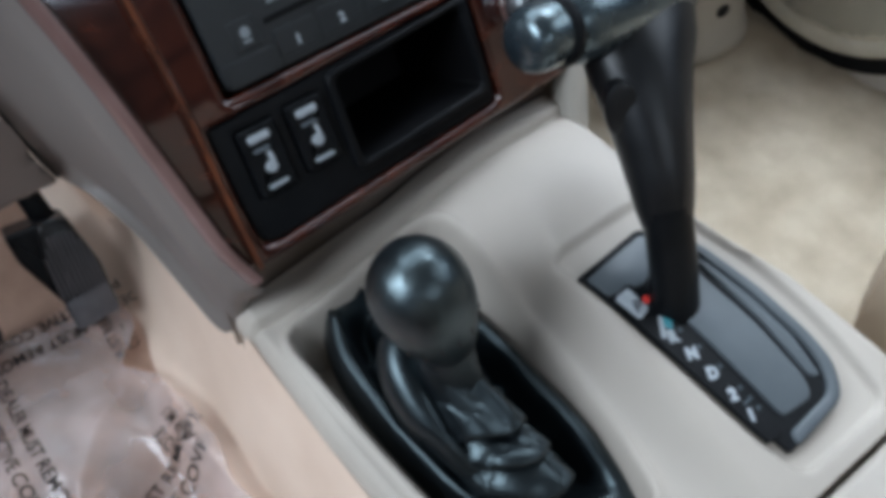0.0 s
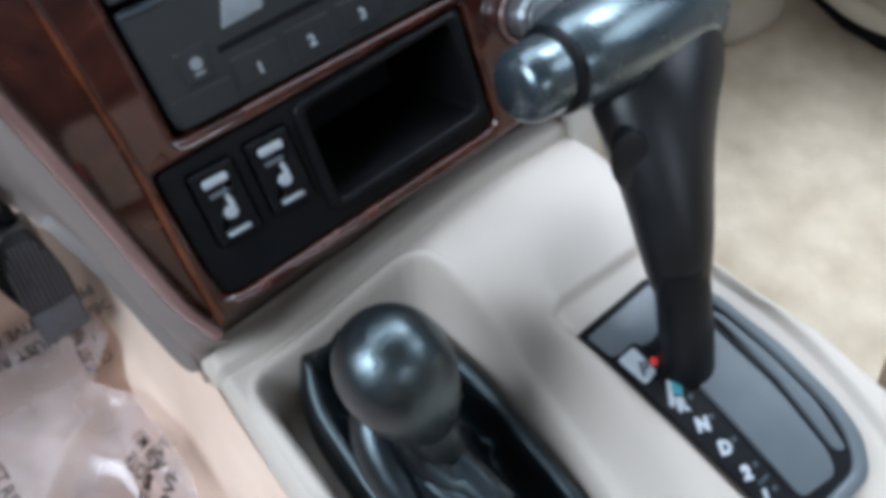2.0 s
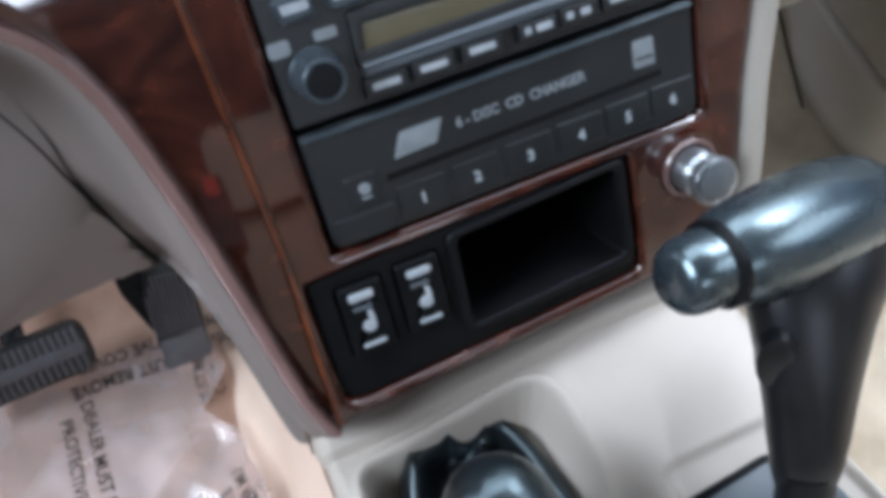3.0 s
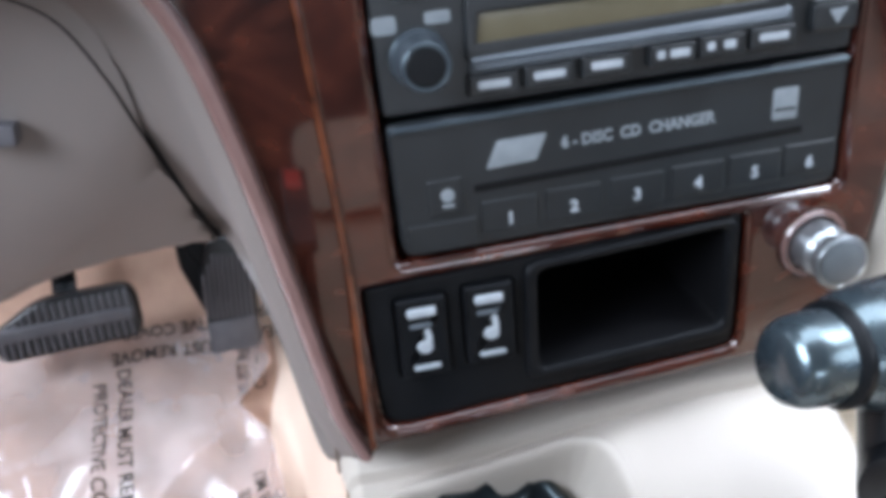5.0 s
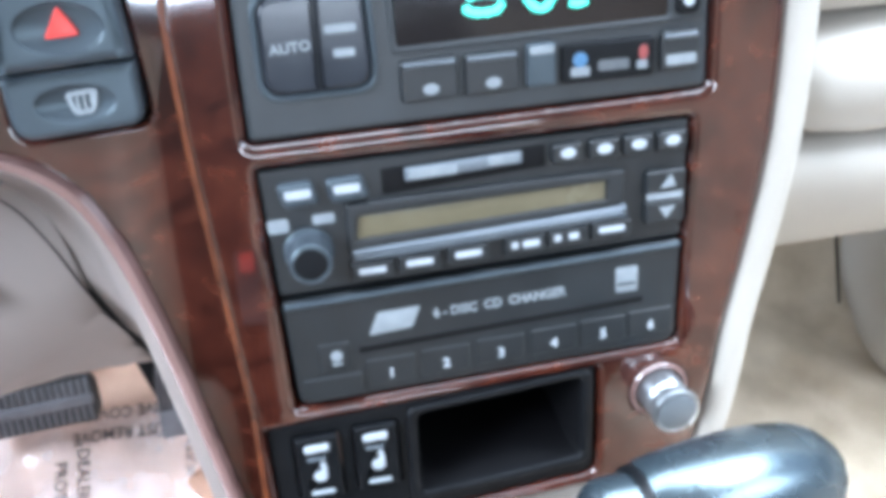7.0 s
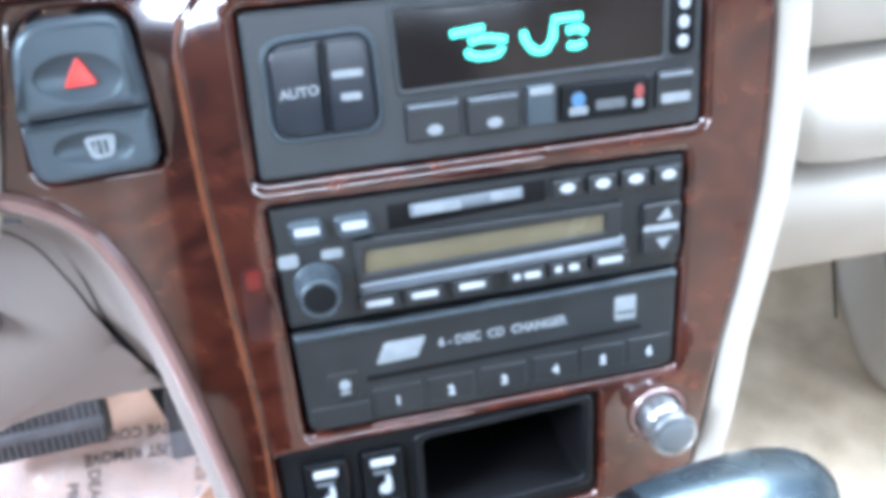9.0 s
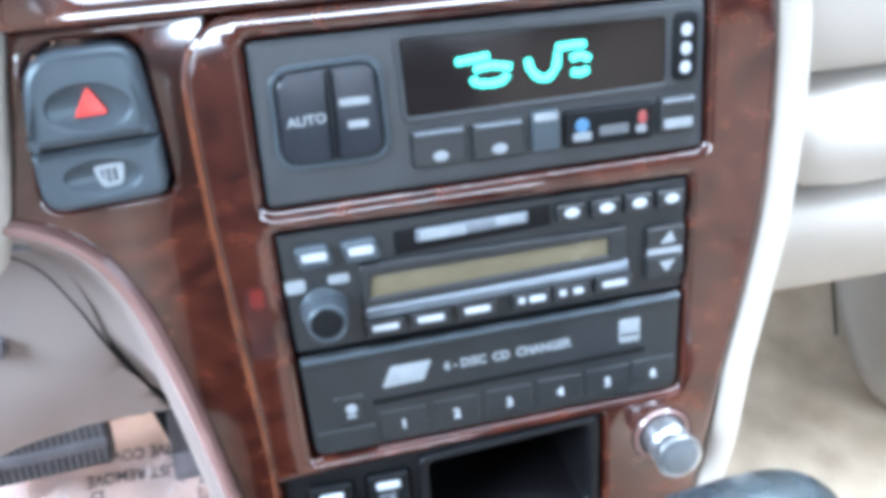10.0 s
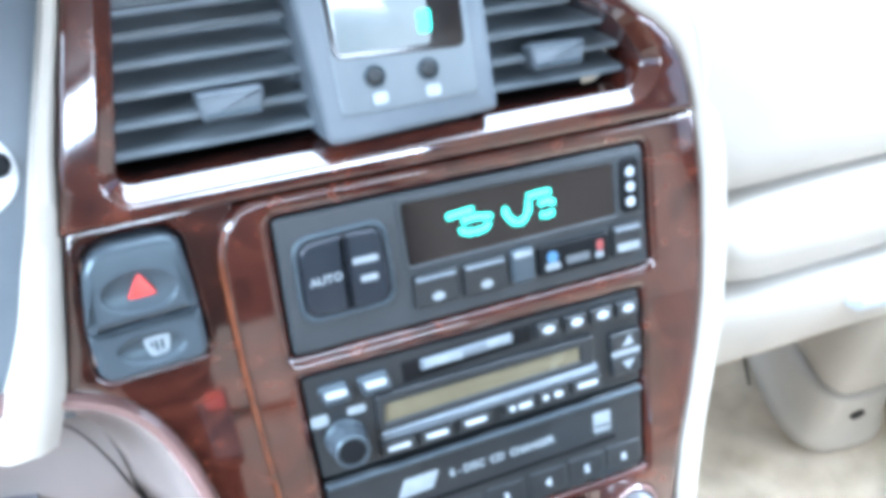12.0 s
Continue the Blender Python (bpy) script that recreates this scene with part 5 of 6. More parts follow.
# folds of the leather: path, height, width on either side
FOLDS = (
    ([(-0.070, -0.186), (-0.045, -0.190), (-0.026, -0.203)], 0.0040, 0.0050, 0.0022),
    ([(-0.060, -0.085), (-0.045, -0.055), (-0.034, -0.036)], 0.0186, 0.0060, 0.0030),
    ([(-0.066, -0.085), (-0.060, -0.055), (-0.058, -0.034)], 0.0155, 0.0030, 0.0060),
    ([(-0.073, -0.088), (-0.079, -0.062), (-0.080, -0.042)], 0.0124, 0.0050, 0.0030),
)


def fold_height(x, y):
    total = 0.0
    for path, h, left, right in FOLDS:
        best = None
        for (x0, y0), (x1, y1) in zip(path, path[1:]):
            dx, dy = x1 - x0, y1 - y0
            t = min(1.0, max(0.0, ((x - x0) * dx + (y - y0) * dy) / (dx * dx + dy * dy)))
            px, py = x - x0 - t * dx, y - y0 - t * dy
            d = math.hypot(px, py)
            if best is None or d < best[0]:
                best = (d, dx * py - dy * px)
        width = left if best[1] > 0 else right
        total += 1.4 * h * math.exp(-(best[0] / width) ** 1.4)
    return total


def boot_height(x, y):
    d = in_boot(x, y)
    rear, front = smooth((-0.165 - y) / 0.045), smooth((y + 0.062) / 0.03)
    wide = 0.0100 + 0.0035 * smooth((x + 0.045) / 0.03) + 0.002 * noise.noise(Vector((x * 40, y * 40, 1.0)))
    roll = 0.027 - 0.009 * rear
    h = roll * math.exp(-abs((d - wide * 0.8) / (wide * 0.75)) ** 2.6)
    h += 0.0035 * noise.noise(Vector((x * 26, y * 26, 2.0))) * math.exp(-(d / 0.016) ** 2)
    # loose body of the boot, longer towards the rear
    dx, dy = x - NECK.x, y - NECK.y
    along = max(0.0, -dy) * 1.15 + max(0.0, dy) * 0.80
    dx -= 0.10 * along
    r = math.hypot(dx * (1.40 if dx > 0 else 0.92), along)
    body = 0.016 * smooth((0.046 - r) / 0.018) + 0.056 * math.exp(-max(0.0, r - 0.008) / 0.017)
    inner = smooth((d - 0.013) / 0.013)
    h += body * inner - 0.008 * inner * (1 - rear) * (1 - front) * smooth((r - 0.030) / 0.012) + 0.012 * rear * inner + 0.016 * front * inner
    h += fold_height(x, y) * (0.35 + 0.65 * inner) * smooth(d / 0.008)
    h += 0.0004 * (abs(noise.noise(Vector((x * 90 + y * 50, y * 90, 3.0)))) - 0.2) * inner
    return h


PLEATS = ((10, 0.0050, 12), (60, 0.0060, 12), (105, 0.0060, 10), (150, 0.0050, 12))


def pleat(ang, f):
    """How far the gathered leather stands out round the neck."""
    out = 0.0
    for at, high, wide in PLEATS:
        gap = (math.degrees(ang) - at - 30 * (f - 0.6) + 180) % 360 - 180
        out += high * math.exp(-abs(gap / (wide if gap > 0 else wide * 0.45)) ** 1.3)
    out *= smooth((f - 0.34) / 0.16) * smooth((0.985 - f) / 0.10)
    return out


# top line of the gathered sleeve behind the neck: distance back, height; each fold overhangs the next
SLEEVE = ((-0.013, 0.297), (-0.006, 0.303), (0.004, 0.299), (0.012, 0.290), (0.020, 0.2835), (0.028, 0.2790), (0.0350, 0.2755), (0.0385, 0.2738), (0.0395, 0.2722), (0.0380, 0.2695), (0.0325, 0.2665), (0.0400, 0.2655), (0.0490, 0.2640), (0.0535, 0.2622), (0.0545, 0.2603), (0.0525, 0.2575), (0.0470, 0.2545), (0.0540, 0.2535), (0.0630, 0.2510), (0.0675, 0.2490), (0.0682, 0.2468), (0.0665, 0.2420), (0.0640, 0.2340), (0.0630, 0.2250))


def sleeve(bm):
    """Leather gathered in overlapping folds behind the lever's neck."""
    line = resample([(p[0], 0.0, p[1]) for p in SLEEVE], 110)
    rows = []
    for p in line:
        back = max(0.0, p.x)
        mid = NECK.x - 0.002 + 0.10 * back
        half = 0.0120 + 0.006 * smooth(back / 0.03) + 0.003 * smooth((back - 0.03) / 0.03)
        row = []
        for k in range(57):
            a = math.pi * (k / 56 - 0.5)
            q = math.copysign(abs(math.sin(a)) ** 0.75, a)
            across = q * half * (1.12 if q < 0 else 0.95)
            z = 0.225 + (p.z - 0.225) * max(0.0, math.cos(a)) ** 0.24
            x = mid + across
            y = NECK.y - p.x * (1 + 0.16 * q) + 0.014 * q * q * smooth(back / 0.06)
            # two long creases that run back from the neck, and a sag between them
            for at, deep, wide in ((NECK.x + 0.001 + 0.13 * back, 0.0050, 0.0022), (NECK.x - 0.013 - 0.06 * back, 0.0042, 0.0024)):
                d = x - at
                z -= deep * math.exp(-abs(d / (wide if d > 0 else wide * 2.6)) ** 1.3) * smooth(back / 0.012) * smooth((0.052 - back) / 0.02)
            cut = 1 - abs(noise.noise(Vector((x * 95 + y * 30, y * 42, 4.0))))
            z += 0.0012 * noise.noise(Vector((x * 110, y * 60, 4.0))) - 0.0022 * cut ** 14 * smooth(back / 0.01)
            row.append(bm.verts.new((x, y, z)))
        rows.append(row)
    for a, b in zip(rows, rows[1:]):
        for i in range(56):
            bm.faces.new((a[i], a[i + 1], b[i + 1], b[i]))
    flap = resample([(-0.0700, -0.095, 0.290), (-0.0775, -0.105, 0.283), (-0.0815, -0.122, 0.271), (-0.0820, -0.136, 0.263), (-0.0795, -0.148, 0.255), (-0.0760, -0.156, 0.247)], 18)
    sweep(bm, flap, [0.0060 + 0.0050 * math.sin(math.pi * min(1, k / 12)) ** 0.7 for k in range(18)], 20, [0.010 + 0.004 * math.sin(math.pi * k / 17) for k in range(18)])


def boot():
    bm = bmesh.new()
    rows = []
    for k in range(101):
        f = k / 100
        row = []
        for p in BOOT:
            ang = math.atan2(p.y - NECK.y, p.x - NECK.x)
            tip = NECK + Vector((math.cos(ang), math.sin(ang), 0)) * 0.0105
            q = Vector((p.x, p.y, 0)).lerp(tip, f)
            w = smooth((f - 0.85) / 0.15)
            q.z = (left_rim(q.y) - 0.034 + boot_height(q.x, q.y)) * (1 - w) + tip.z * w
            out = pleat(ang, f)
            q += Vector((math.cos(ang), math.sin(ang), 0.35)) * out
            row.append(bm.verts.new(q))
        rows.append(row)
    for a, b in zip(rows, rows[1:]):
        bridge(bm, a, b)
    sleeve(bm)
    part("boot", bm, LEATHER, transfer, "creased black leather boot", 80)


boot()

# ---- pedals ----
def pedal(name, label, corners, outline, arm_to):
    """A pedal from the four corners of its pad; outline is in shares of its width and height."""
    tl, tr, br, bl = [Vector(c) for c in corners]
    ob = thing(name, tuple((tl + tr + br + bl) / 4), label, "pedal", "foot pedals")
    ex, ey = (tr - tl).normalized(), ((tl + tr) / 2 - (bl + br) / 2).normalized()
    ez = ex.cross(ey).normalized()
    ey = ez.cross(ex)
    wide, high = (tr - tl).length, ((tl + tr) / 2 - (bl + br) / 2).length
    c = (tl + tr + br + bl) / 4
    m = Matrix(((ex.x, ey.x, ez.x, c.x), (ex.y, ey.y, ez.y, c.y), (ex.z, ey.z, ez.z, c.z), (0, 0, 0, 1)))
    pts = rounded([(x * wide, y * high) for x, y, r in outline], [r for x, y, r in outline], 6)
    part("pad", slab(bmesh.new(), pts, -0.010, 0.0, 0.003, 3, m), GRIP, ob)
    bm = bmesh.new()
    sweep(bm, [m @ Vector((0, 0, -0.005)), m @ Vector((0, 0.02, -0.03)), Vector(arm_to)], [0.008, 0.008, 0.008], 10, [0.004, 0.004, 0.004])
    part("arm", bm, BLACK, ob)
    return ob, m, wide, high


brake, bmat, bw, bh = pedal("brake_pedal", "grey ribbed rubber brake pedal above the carpet", ((-0.318, 0.160, 0.204), (-0.230, 0.168, 0.200), (-0.233, 0.147, 0.170), (-0.320, 0.140, 0.174)), ((-0.50, -0.50, 0.010), (0.50, -0.50, 0.010), (0.50, 0.50, 0.012), (-0.16, 0.50, 0.010), (-0.50, 0.05, 0.010)), (-0.275, 0.28, 0.42))
part("tread_band", slab(bmesh.new(), rrect(-bw * 0.47, -bh * 0.13, bw * 0.46, bh * 0.12, 0.003, 3), -0.001, 0.0030, 0.0016, 3, bmat), RUBBER, brake, "smooth worn grey middle band")
RIBS = 17
for k in range(RIBS):
    x = -bw / 2 + 0.0055 + k * (bw - 0.012) / (RIBS - 1)
    top = min(bh / 2, bh * (0.05 + 0.45 * (x / bw + 0.5) / 0.34)) - 0.0030
    part("rib", slab(bmesh.new(), rrect(x - 0.0012, -bh / 2 + 0.003, x + 0.0012, -bh * 0.12, 0.0005, 1), -0.001, 0.0024, 0.0006, 1, bmat), RUBBER, brake)
    if top > bh * 0.17:
        part("rib", slab(bmesh.new(), rrect(x - 0.0012, bh * 0.11, x + 0.0012, top, 0.0005, 1), -0.001, 0.0024, 0.0006, 1, bmat), RUBBER, brake)

gas, gmat, gw, gh = pedal("accelerator_pedal", "grey ribbed rubber accelerator pedal beside the console", ((-0.1935, 0.160, 0.236), (-0.1610, 0.158, 0.234), (-0.1545, 0.117, 0.177), (-0.1825, 0.126, 0.163)), ((-0.44, -0.50, 0.003), (0.50, -0.46, 0.004), (0.52, 0.02, 0.006), (0.26, 0.52, 0.014), (-0.30, 0.54, 0.014), (-0.50, 0.20, 0.010)), (-0.19, 0.30, 0.42))
part("bracket", slab(bmesh.new(), rounded([(-gw * 0.42, -gh * 0.28), (gw * 0.40, -gh * 0.40), (gw * 0.30, gh * 0.50), (-gw * 0.95, gh * 0.52), (-gw * 0.90, gh * 0.25)], 0.004), -0.05, -0.0095, 0.004, 3, gmat), BLACK, gas, "black pedal bracket")
part("toe_plate", slab(bmesh.new(), rounded([(-gw * 0.42, -gh * 0.485), (gw * 0.475, -gh * 0.445), (gw * 0.47, -gh * 0.16), (-gw * 0.43, -gh * 0.20)], 0.002), -0.001, 0.0014, 0.0010, 2, gmat), RUBBER, gas, "smooth worn grey lower end")
for k in range(10):
    x = -gw * 0.42 + k * gw * 0.092
    top = gh * (0.40 - 0.20 * max(0.0, abs(x / gw + 0.02) - 0.22) / 0.2)
    part("rib", slab(bmesh.new(), rrect(x - 0.0008, -gh * 0.17, x + 0.0008, top, 0.0003, 1), -0.001, 0.0018, 0.0004, 1, gmat), RUBBER, gas)

# ---- protective floor film ----
film = thing("floor_cover_film", (-0.25, 0.0, 0.12), "wrinkled clear plastic protective film printed with brown words", "floor cover")


def film_z(x, y):
    """Height of the loose film: soft swells, sharp creases, and its edge climbing the console's side."""
    z = floor_z(x, y) + 0.0060 + 0.0030 * noise.noise(Vector((x * 28, y * 28, 1.5)))
    for k, (turn, scale) in enumerate(((0.5, 13.0), (-0.9, 17.0))):
        a, b = x * math.cos(turn) + y * math.sin(turn), y * math.cos(turn) - x * math.sin(turn)
        ridge = 1 - abs(noise.noise(Vector((a * scale, b * scale * 0.35, 4.0 + 3 * k)))) * 2.2
        z += 0.0075 * max(0.0, ridge) ** 4 * min(1.0, max(0.0, (0.115 - y) / 0.05))
    return z + 0.018 * smooth((x + 0.190) / 0.030) * min(1.0, max(0.25, (0.09 - y) / 0.08))


bm = bmesh.new()
nx, ny = 130, 230
grid = []
for j in range(ny + 1):
    y = -0.45 + 0.615 * j / ny
    row = []
    for i in range(nx + 1):
        right = -0.158 + 0.006 * noise.noise(Vector((y * 18, 0.3, 0.0))) + 0.003 * noise.noise(Vector((y * 60, 1.3, 0.0)))
        right -= 0.020 * max(0.0, 1 - abs(y - 0.100) / 0.022)
        x = -0.52 + (right + 0.52) * (i / nx)
        front = 0.006 * noise.noise(Vector((x * 25, 5.0, 0.0))) * (j / ny)
        lift = 0.004 * smooth((x - right + 0.014) / 0.014) * (0.5 + 0.5 * noise.noise(Vector((y * 30, 2.0, 0))))
        row.append(bm.verts.new((x, y + front, film_z(x, y) + lift)))
    grid.append(row)
for a, b in zip(grid, grid[1:]):
    for i in range(nx):
        bm.faces.new((a[i], a[i + 1], b[i + 1], b[i]))
part("film", bm, FILM, film, "", 80)


def floor_words(words, x, y, turn, wide, size=0.0122):
    flat = Matrix.Translation((x, y, 0.0)) @ Matrix.Rotation(radians(turn), 4, "Z")
    ob = letters("printed_line", words, size, flat, INK, film, 0.0001, 1.0, wide, 0.012)
    origin = ORIGIN[ob.name]
    for vert in ob.data.vertices:
        vert.co.z = film_z(vert.co.x + origin.x, vert.co.y + origin.y) + 0.0008 - origin.z
    return ob


for x, y, turn in ((-0.200, 0.1465, 180), (-0.2505, 0.082, -90), (-0.209, 0.008, 22), (-0.325, 0.020, 40), (-0.36, -0.14, -70), (-0.26, -0.12, 10)):
    c, s = math.cos(radians(turn)), math.sin(radians(turn))
    floor_words("DEALER MUST REMOVE", x, y, turn, 0.90)
    floor_words("PROTECTIVE COVER", x + s * 0.0160, y - c * 0.0160, turn, 0.90)

for words, x, y, turn in (("MUST REM", -0.1735, 0.126, 84), ("CTIVE", -0.1625, 0.118, 80), ("ALER MU", -0.1690, 0.034, 96), ("PROTE", -0.1800, 0.030, 98)):
    floor_words(words, x, y, turn, 0.80, 0.0112)

# ---- passenger's side: kick panel, door, seat ----
kick = thing("kick_panel", (0.44, 0.1, 0.1), "cream moulded footwell side panel with a dark hole", "side panel")


def plan_wall(pts, levels, name):
    """A moulding that follows a line in plan, drawn in or out at each height."""
    bm = bmesh.new()
    loft(bm, [shifted_plan(pts, d, z) for z, d in levels], 60, WORLD, 4)
    return part(name, bm, CREAM, kick, "", 60)


def shifted_plan(pts, d, z):
    out = []
    for i, (x, y) in enumerate(pts):
        a, b = Vector(pts[max(i - 1, 0)]), Vector(pts[min(i + 1, len(pts) - 1)])
        t = (b - a).normalized()
        out.append((x + t.y * d, y - t.x * d, z))
    return out


CORNER = [(0.440, 0.36), (0.424, 0.25), (0.405, 0.18), (0.396, 0.140), (0.396, 0.117), (0.404, 0.101), (0.418, 0.095), (0.445, 0.093), (0.462, 0.096), (0.472, 0.105), (0.478, 0.14)]
plan_wall(CORNER, ((0.104, -0.014), (0.107, 0.002), (0.114, 0.009), (0.126, 0.010), (0.146, 0.003), (0.168, 0.0), (0.1775, -0.001), (0.1810, -0.004), (0.1825, -0.012)), "lower_moulding")
plan_wall(CORNER, ((0.1830, -0.014), (0.1845, -0.007), (0.190, -0.004), (0.22, -0.003), (0.40, -0.003)), "upper_moulding")
bm = bmesh.new()
sweep(bm, [(0.4300, 0.108, 0.160), (0.4295, 0.0920, 0.160), (0.4295, 0.0910, 0.160)], [0.0078, 0.0082, 0.0072], 18, [0.0056, 0.0060, 0.0052])
part("screw_hole", bm, PIT, kick, "dark screw hole")

door_panel = thing("passenger_door", (0.52, -0.3, 0.2), "beige inner door panel with a round speaker grille", "car door")
bm = bmesh.new()
loft(bm, [[(0.545, 0.055, z) for z in (0.0, 0.15, 0.30, 0.45)], [(0.515, 0.045, z) for z in (0.0, 0.15, 0.30, 0.45)], [(0.512, -0.2, z) for z in (0.0, 0.15, 0.30, 0.45)], [(0.512, -1.1, z) for z in (0.0, 0.15, 0.30, 0.45)]], 20, WORLD, 4)
part("door_skin", bm, BEIGE, door_panel, "", 60)
bm = bmesh.new()
sweep(bm, [(0.532, 0.062, -0.02), (0.532, 0.062, 0.45)], [0.009, 0.009], 10)
part("door_seal", bm, PIT, door_panel, "black rubber door seal")
DOOR = Matrix(((0, 0, -1, 0.512), (-1, 0, 0, 0.0385), (0, 1, 0, 0.260), (0, 0, 0, 1)))
part("ring_gap", frame_slab(bmesh.new(), circle(0.0, 0.0, 0.161, 72), [circle(0.0, 0.0, 0.132, 72)], -0.01, 0.003, 0.001, 1, 0.001, DOOR), PIT, door_panel, "dark gap round the speaker")


def dome(r):
    """How far the speaker cover stands out of the door at a distance from its middle."""
    return 0.0120 - 0.0035 * smooth((r - 0.05) / 0.095) - 0.0030 * math.exp(-((r - 0.126) / 0.0035) ** 2)


bm = bmesh.new()
prev = None
for r in (0.1435, 0.1433, 0.1420, 0.1400, 0.137, 0.132, 0.130, 0.128, 0.126, 0.124, 0.122, 0.119, 0.11, 0.09, 0.06, 0.03):
    cur = ring(bm, circle(0, 0, r, 72), -0.004 if r == 0.1435 else 0.004 if r == 0.1433 else dome(r) - (0.0015 if r == 0.1420 else 0.0), DOOR)
    if prev:
        bridge(bm, prev, cur)
    prev = cur
bm.faces.new(prev)
part("speaker_cover", bm, GRILLE, door_panel, "beige speaker cover with a fine mesh")
bm = bmesh.new()
for i in range(66):
    for j in range(66):
        a, b = -0.124 + 0.0038 * i + (j % 2) * 0.0019, -0.124 + 0.0038 * j
        r = math.hypot(a, b)
        if r < 0.119 and b < 0.02:
            bm.faces.new([bm.verts.new(DOOR @ Vector((a + 0.0012 * math.cos(k * math.pi / 3), b + 0.0012 * math.sin(k * math.pi / 3), dome(r) + 0.0004))) for k in range(6)])
part("grille_perforation", bm, PIT, door_panel, "dark speaker perforations", kind="stuff")

seat = thing("passenger_seat", (0.4, -0.5, 0.2), "beige leather front passenger seat cushion", "car seat")
bm = bmesh.new()
loft(bm, [[(0.225, y, 0.08) for y in (-0.215, -0.4, -0.8)], [(0.205, y, 0.14) for y in (-0.205, -0.4, -0.8)], [(0.200, y, 0.22) for y in (-0.205, -0.4, -0.8)], [(0.212, y, 0.265) for y in (-0.215, -0.4, -0.8)], [(0.245, y, 0.275) for y in (-0.225, -0.4, -0.8)], [(0.30, y, 0.262) for y in (-0.225, -0.4, -0.8)], [(0.50, y, 0.262) for y in (-0.225, -0.4, -0.8)]], 16, WORLD, 4)
loft(bm, [[(x, -0.225, 0.262) for x in (0.30, 0.4, 0.50)], [(x, -0.205, 0.22) for x in (0.30, 0.4, 0.50)], [(x, -0.215, 0.08) for x in (0.30, 0.4, 0.50)]], 8, WORLD, 4)
loft(bm, [[(0.225, -0.215, 0.08), (0.205, -0.205, 0.14), (0.200, -0.205, 0.22), (0.212, -0.215, 0.265)], [(0.26, -0.20, 0.08), (0.25, -0.19, 0.14), (0.25, -0.19, 0.22), (0.25, -0.215, 0.27)], [(0.30, -0.215, 0.08), (0.30, -0.205, 0.14), (0.30, -0.205, 0.22), (0.30, -0.225, 0.262)]], 10, WORLD, 4)
part("cushion", bm, CLOTH, seat, "", 80)


# ---- seat backs and belt buckle behind the camera ----
def backrest(owner, x0, x1):
    bm = bmesh.new()
    rows = []
    for x, d in ((x0 + 0.03, -0.14), (x0, -0.06), (x0 + 0.005, 0.0), (x0 + 0.05, 0.03), (x0 + 0.10, 0.0), ((x0 + x1) / 2, -0.012), (x1 - 0.10, 0.0), (x1 - 0.05, 0.03), (x1 - 0.005, 0.0), (x1, -0.06), (x1 - 0.03, -0.14)):
        rows.append([(x, y + d, z) for y, z in ((-0.66, 0.16), (-0.68, 0.24), (-0.72, 0.42), (-0.79, 0.66), (-0.82, 0.76), (-0.85, 0.79), (-0.92, 0.79))])
    loft(bm, rows, 24, WORLD, 3)
    part("backrest", bm, CLOTH, owner, "", 80)
    bm = bmesh.new()
    mid = (x0 + x1) / 2
    sweep(bm, [(mid - 0.13, -0.86, 0.87), (mid - 0.12, -0.86, 0.87), (mid, -0.855, 0.875), (mid + 0.12, -0.86, 0.87), (mid + 0.13, -0.86, 0.87)], [0.02, 0.07, 0.085, 0.07, 0.02], 20, [0.015, 0.04, 0.05, 0.04, 0.015], True, WORLD, Vector((0, 0, 1)))
    part("headrest", bm, CLOTH, owner, "", 60)


backrest(seat, 0.21, 0.68)
driver_seat = thing("driver_seat", (-0.4, -0.7, 0.2), "beige leather front driver's seat", "car seat")
backrest(driver_seat, -0.70, -0.250)
bm = bmesh.new()
loft(bm, [[(-0.185, y, 0.06) for y in (-0.44, -0.55, -0.8)], [(-0.175, y, 0.20) for y in (-0.43, -0.55, -0.8)], [(-0.185, y, 0.30) for y in (-0.44, -0.55, -0.8)], [(-0.24, y, 0.32) for y in (-0.44, -0.55, -0.8)], [(-0.40, y, 0.30) for y in (-0.43, -0.55, -0.8)], [(-0.64, y, 0.30) for y in (-0.44, -0.55, -0.8)], [(-0.65, y, 0.06) for y in (-0.44, -0.55, -0.8)]], 16, WORLD, 4)
part("cushion", bm, CLOTH, driver_seat, "", 80)


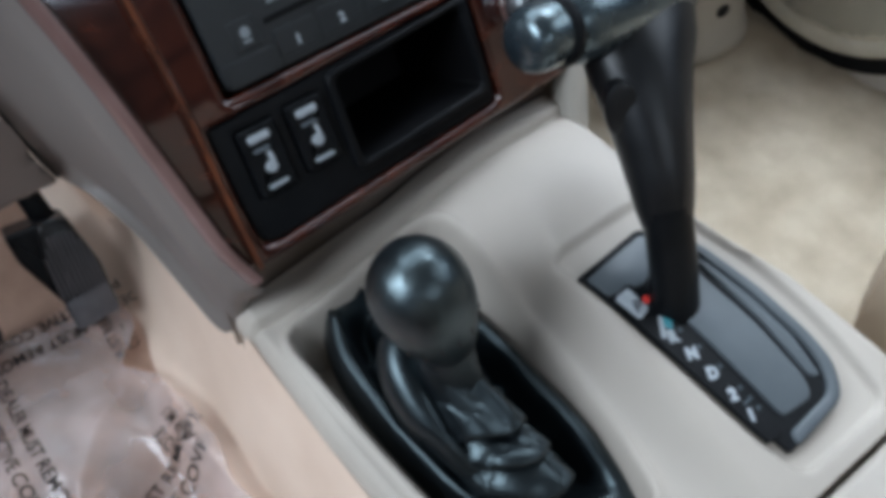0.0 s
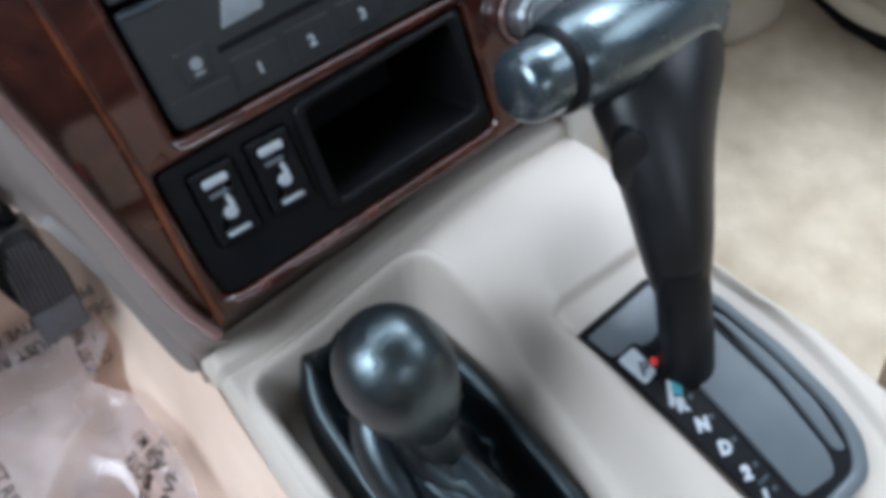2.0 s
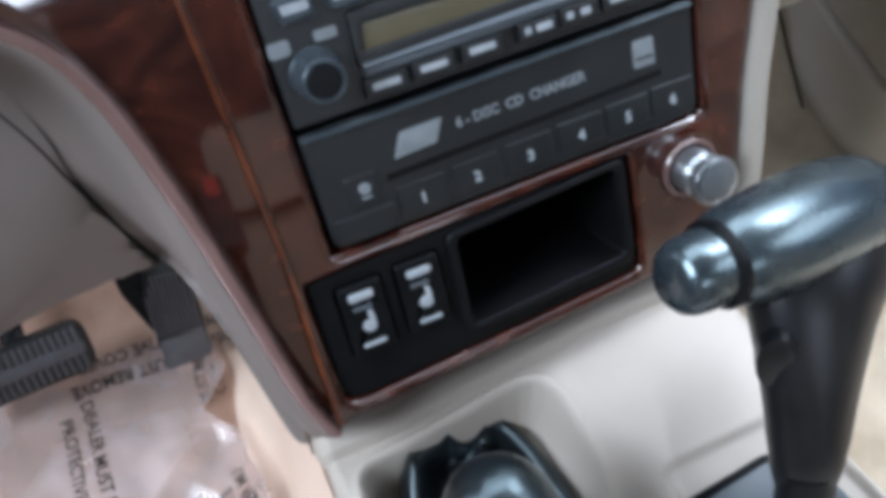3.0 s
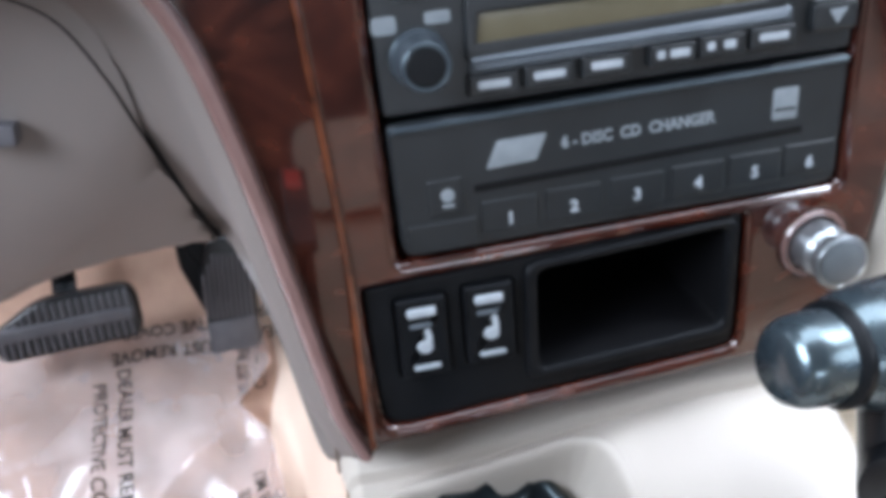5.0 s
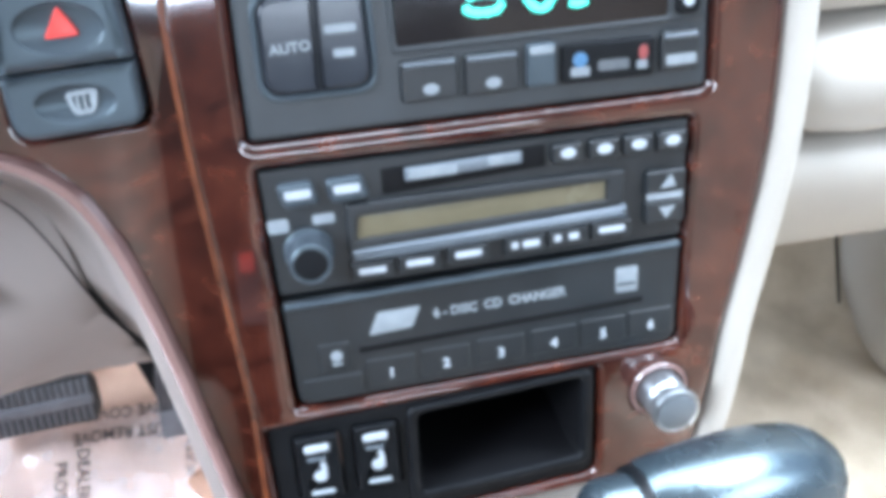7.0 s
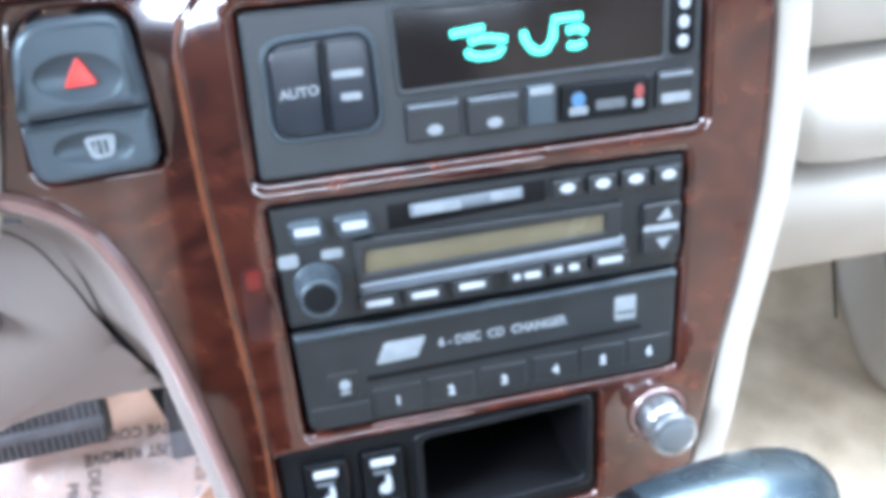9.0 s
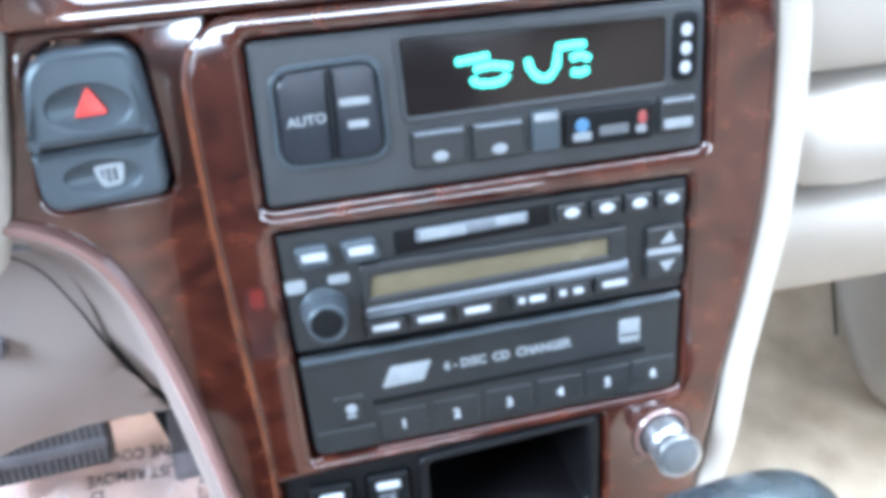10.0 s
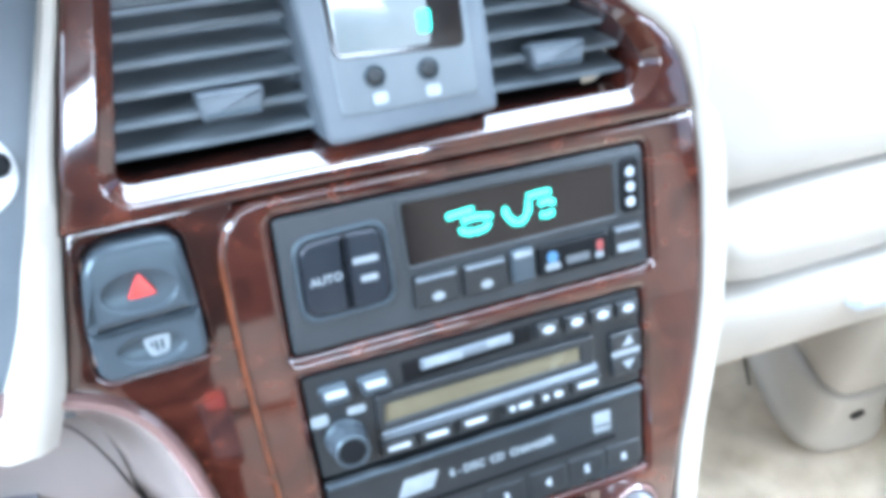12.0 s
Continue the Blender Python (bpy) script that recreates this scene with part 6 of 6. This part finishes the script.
def belt_buckle(x, lean):
    buckle = thing("seat_belt_buckle", (x, -0.55, 0.3), "black seat belt buckle with a red release button", "seat belt", "front belt buckles")
    bm = bmesh.new()
    sweep(bm, [(x - 3 * lean, -0.600, 0.18), (x - 2 * lean, -0.570, 0.30), (x, -0.540, 0.400)], [0.010, 0.010, 0.012], 12, [0.006, 0.006, 0.008])
    part("stalk", bm, BLACK, buckle)
    head = look((x, -0.530, 0.455), (x + 8 * lean, 0.4, 0.95)) @ Matrix.Rotation(math.pi, 4, "Y")
    part("buckle_body", slab(bmesh.new(), rrect(-0.020, -0.060, 0.020, 0.026, 0.006), -0.010, 0.010, 0.004, 3, head), CHARCOAL, buckle)
    part("release_key", slab(bmesh.new(), rrect(-0.012, -0.001, 0.012, 0.021, 0.003), 0.006, 0.013, 0.002, 3, head), RED, buckle, "red release button")


def armrest():
    rest = thing("padded_armrest", (0.0, -0.80, 0.20), "beige leather padded armrest between the front seats", "car armrest")
    bm = slab(bmesh.new(), rounded([(-0.115, 0.19), (0.115, 0.19), (0.115, 0.44), (-0.115, 0.44)], 0.02), 0.0, 0.30, 0.012, 3, pose(0, -0.76, 0, 90))
    part("armrest_box", bm, CLOTH, rest, "", 60)
    bm = slab(bmesh.new(), rounded([(-0.120, 0.447), (0.120, 0.447), (0.120, 0.555), (-0.120, 0.555)], 0.035), -0.03, 0.30, 0.02, 4, pose(0, -0.76, 0, 90))
    part("armrest_lid", bm, CLOTH, rest, "padded beige leather lid", 60)


armrest()
belt_buckle(-0.128, 0.008)
belt_buckle(0.175, -0.008)

# seam in the passenger's carpet beside the side panel
bm = bmesh.new()
line = resample([(0.386, 0.180, floor_z(0.4, 0.18) + 0.016), (0.404, 0.230, floor_z(0.4, 0.23) + 0.016), (0.413, 0.262, floor_z(0.4, 0.262) + 0.016), (0.418, 0.300, floor_z(0.4, 0.30) + 0.016), (0.420, 0.40, floor_z(0.4, 0.40) + 0.016)], 24)
sweep(bm, line, [0.0013] * 24, 8)
part("carpet_edge", bm, PIT, kick, "dark gap where carpet meets the panel")
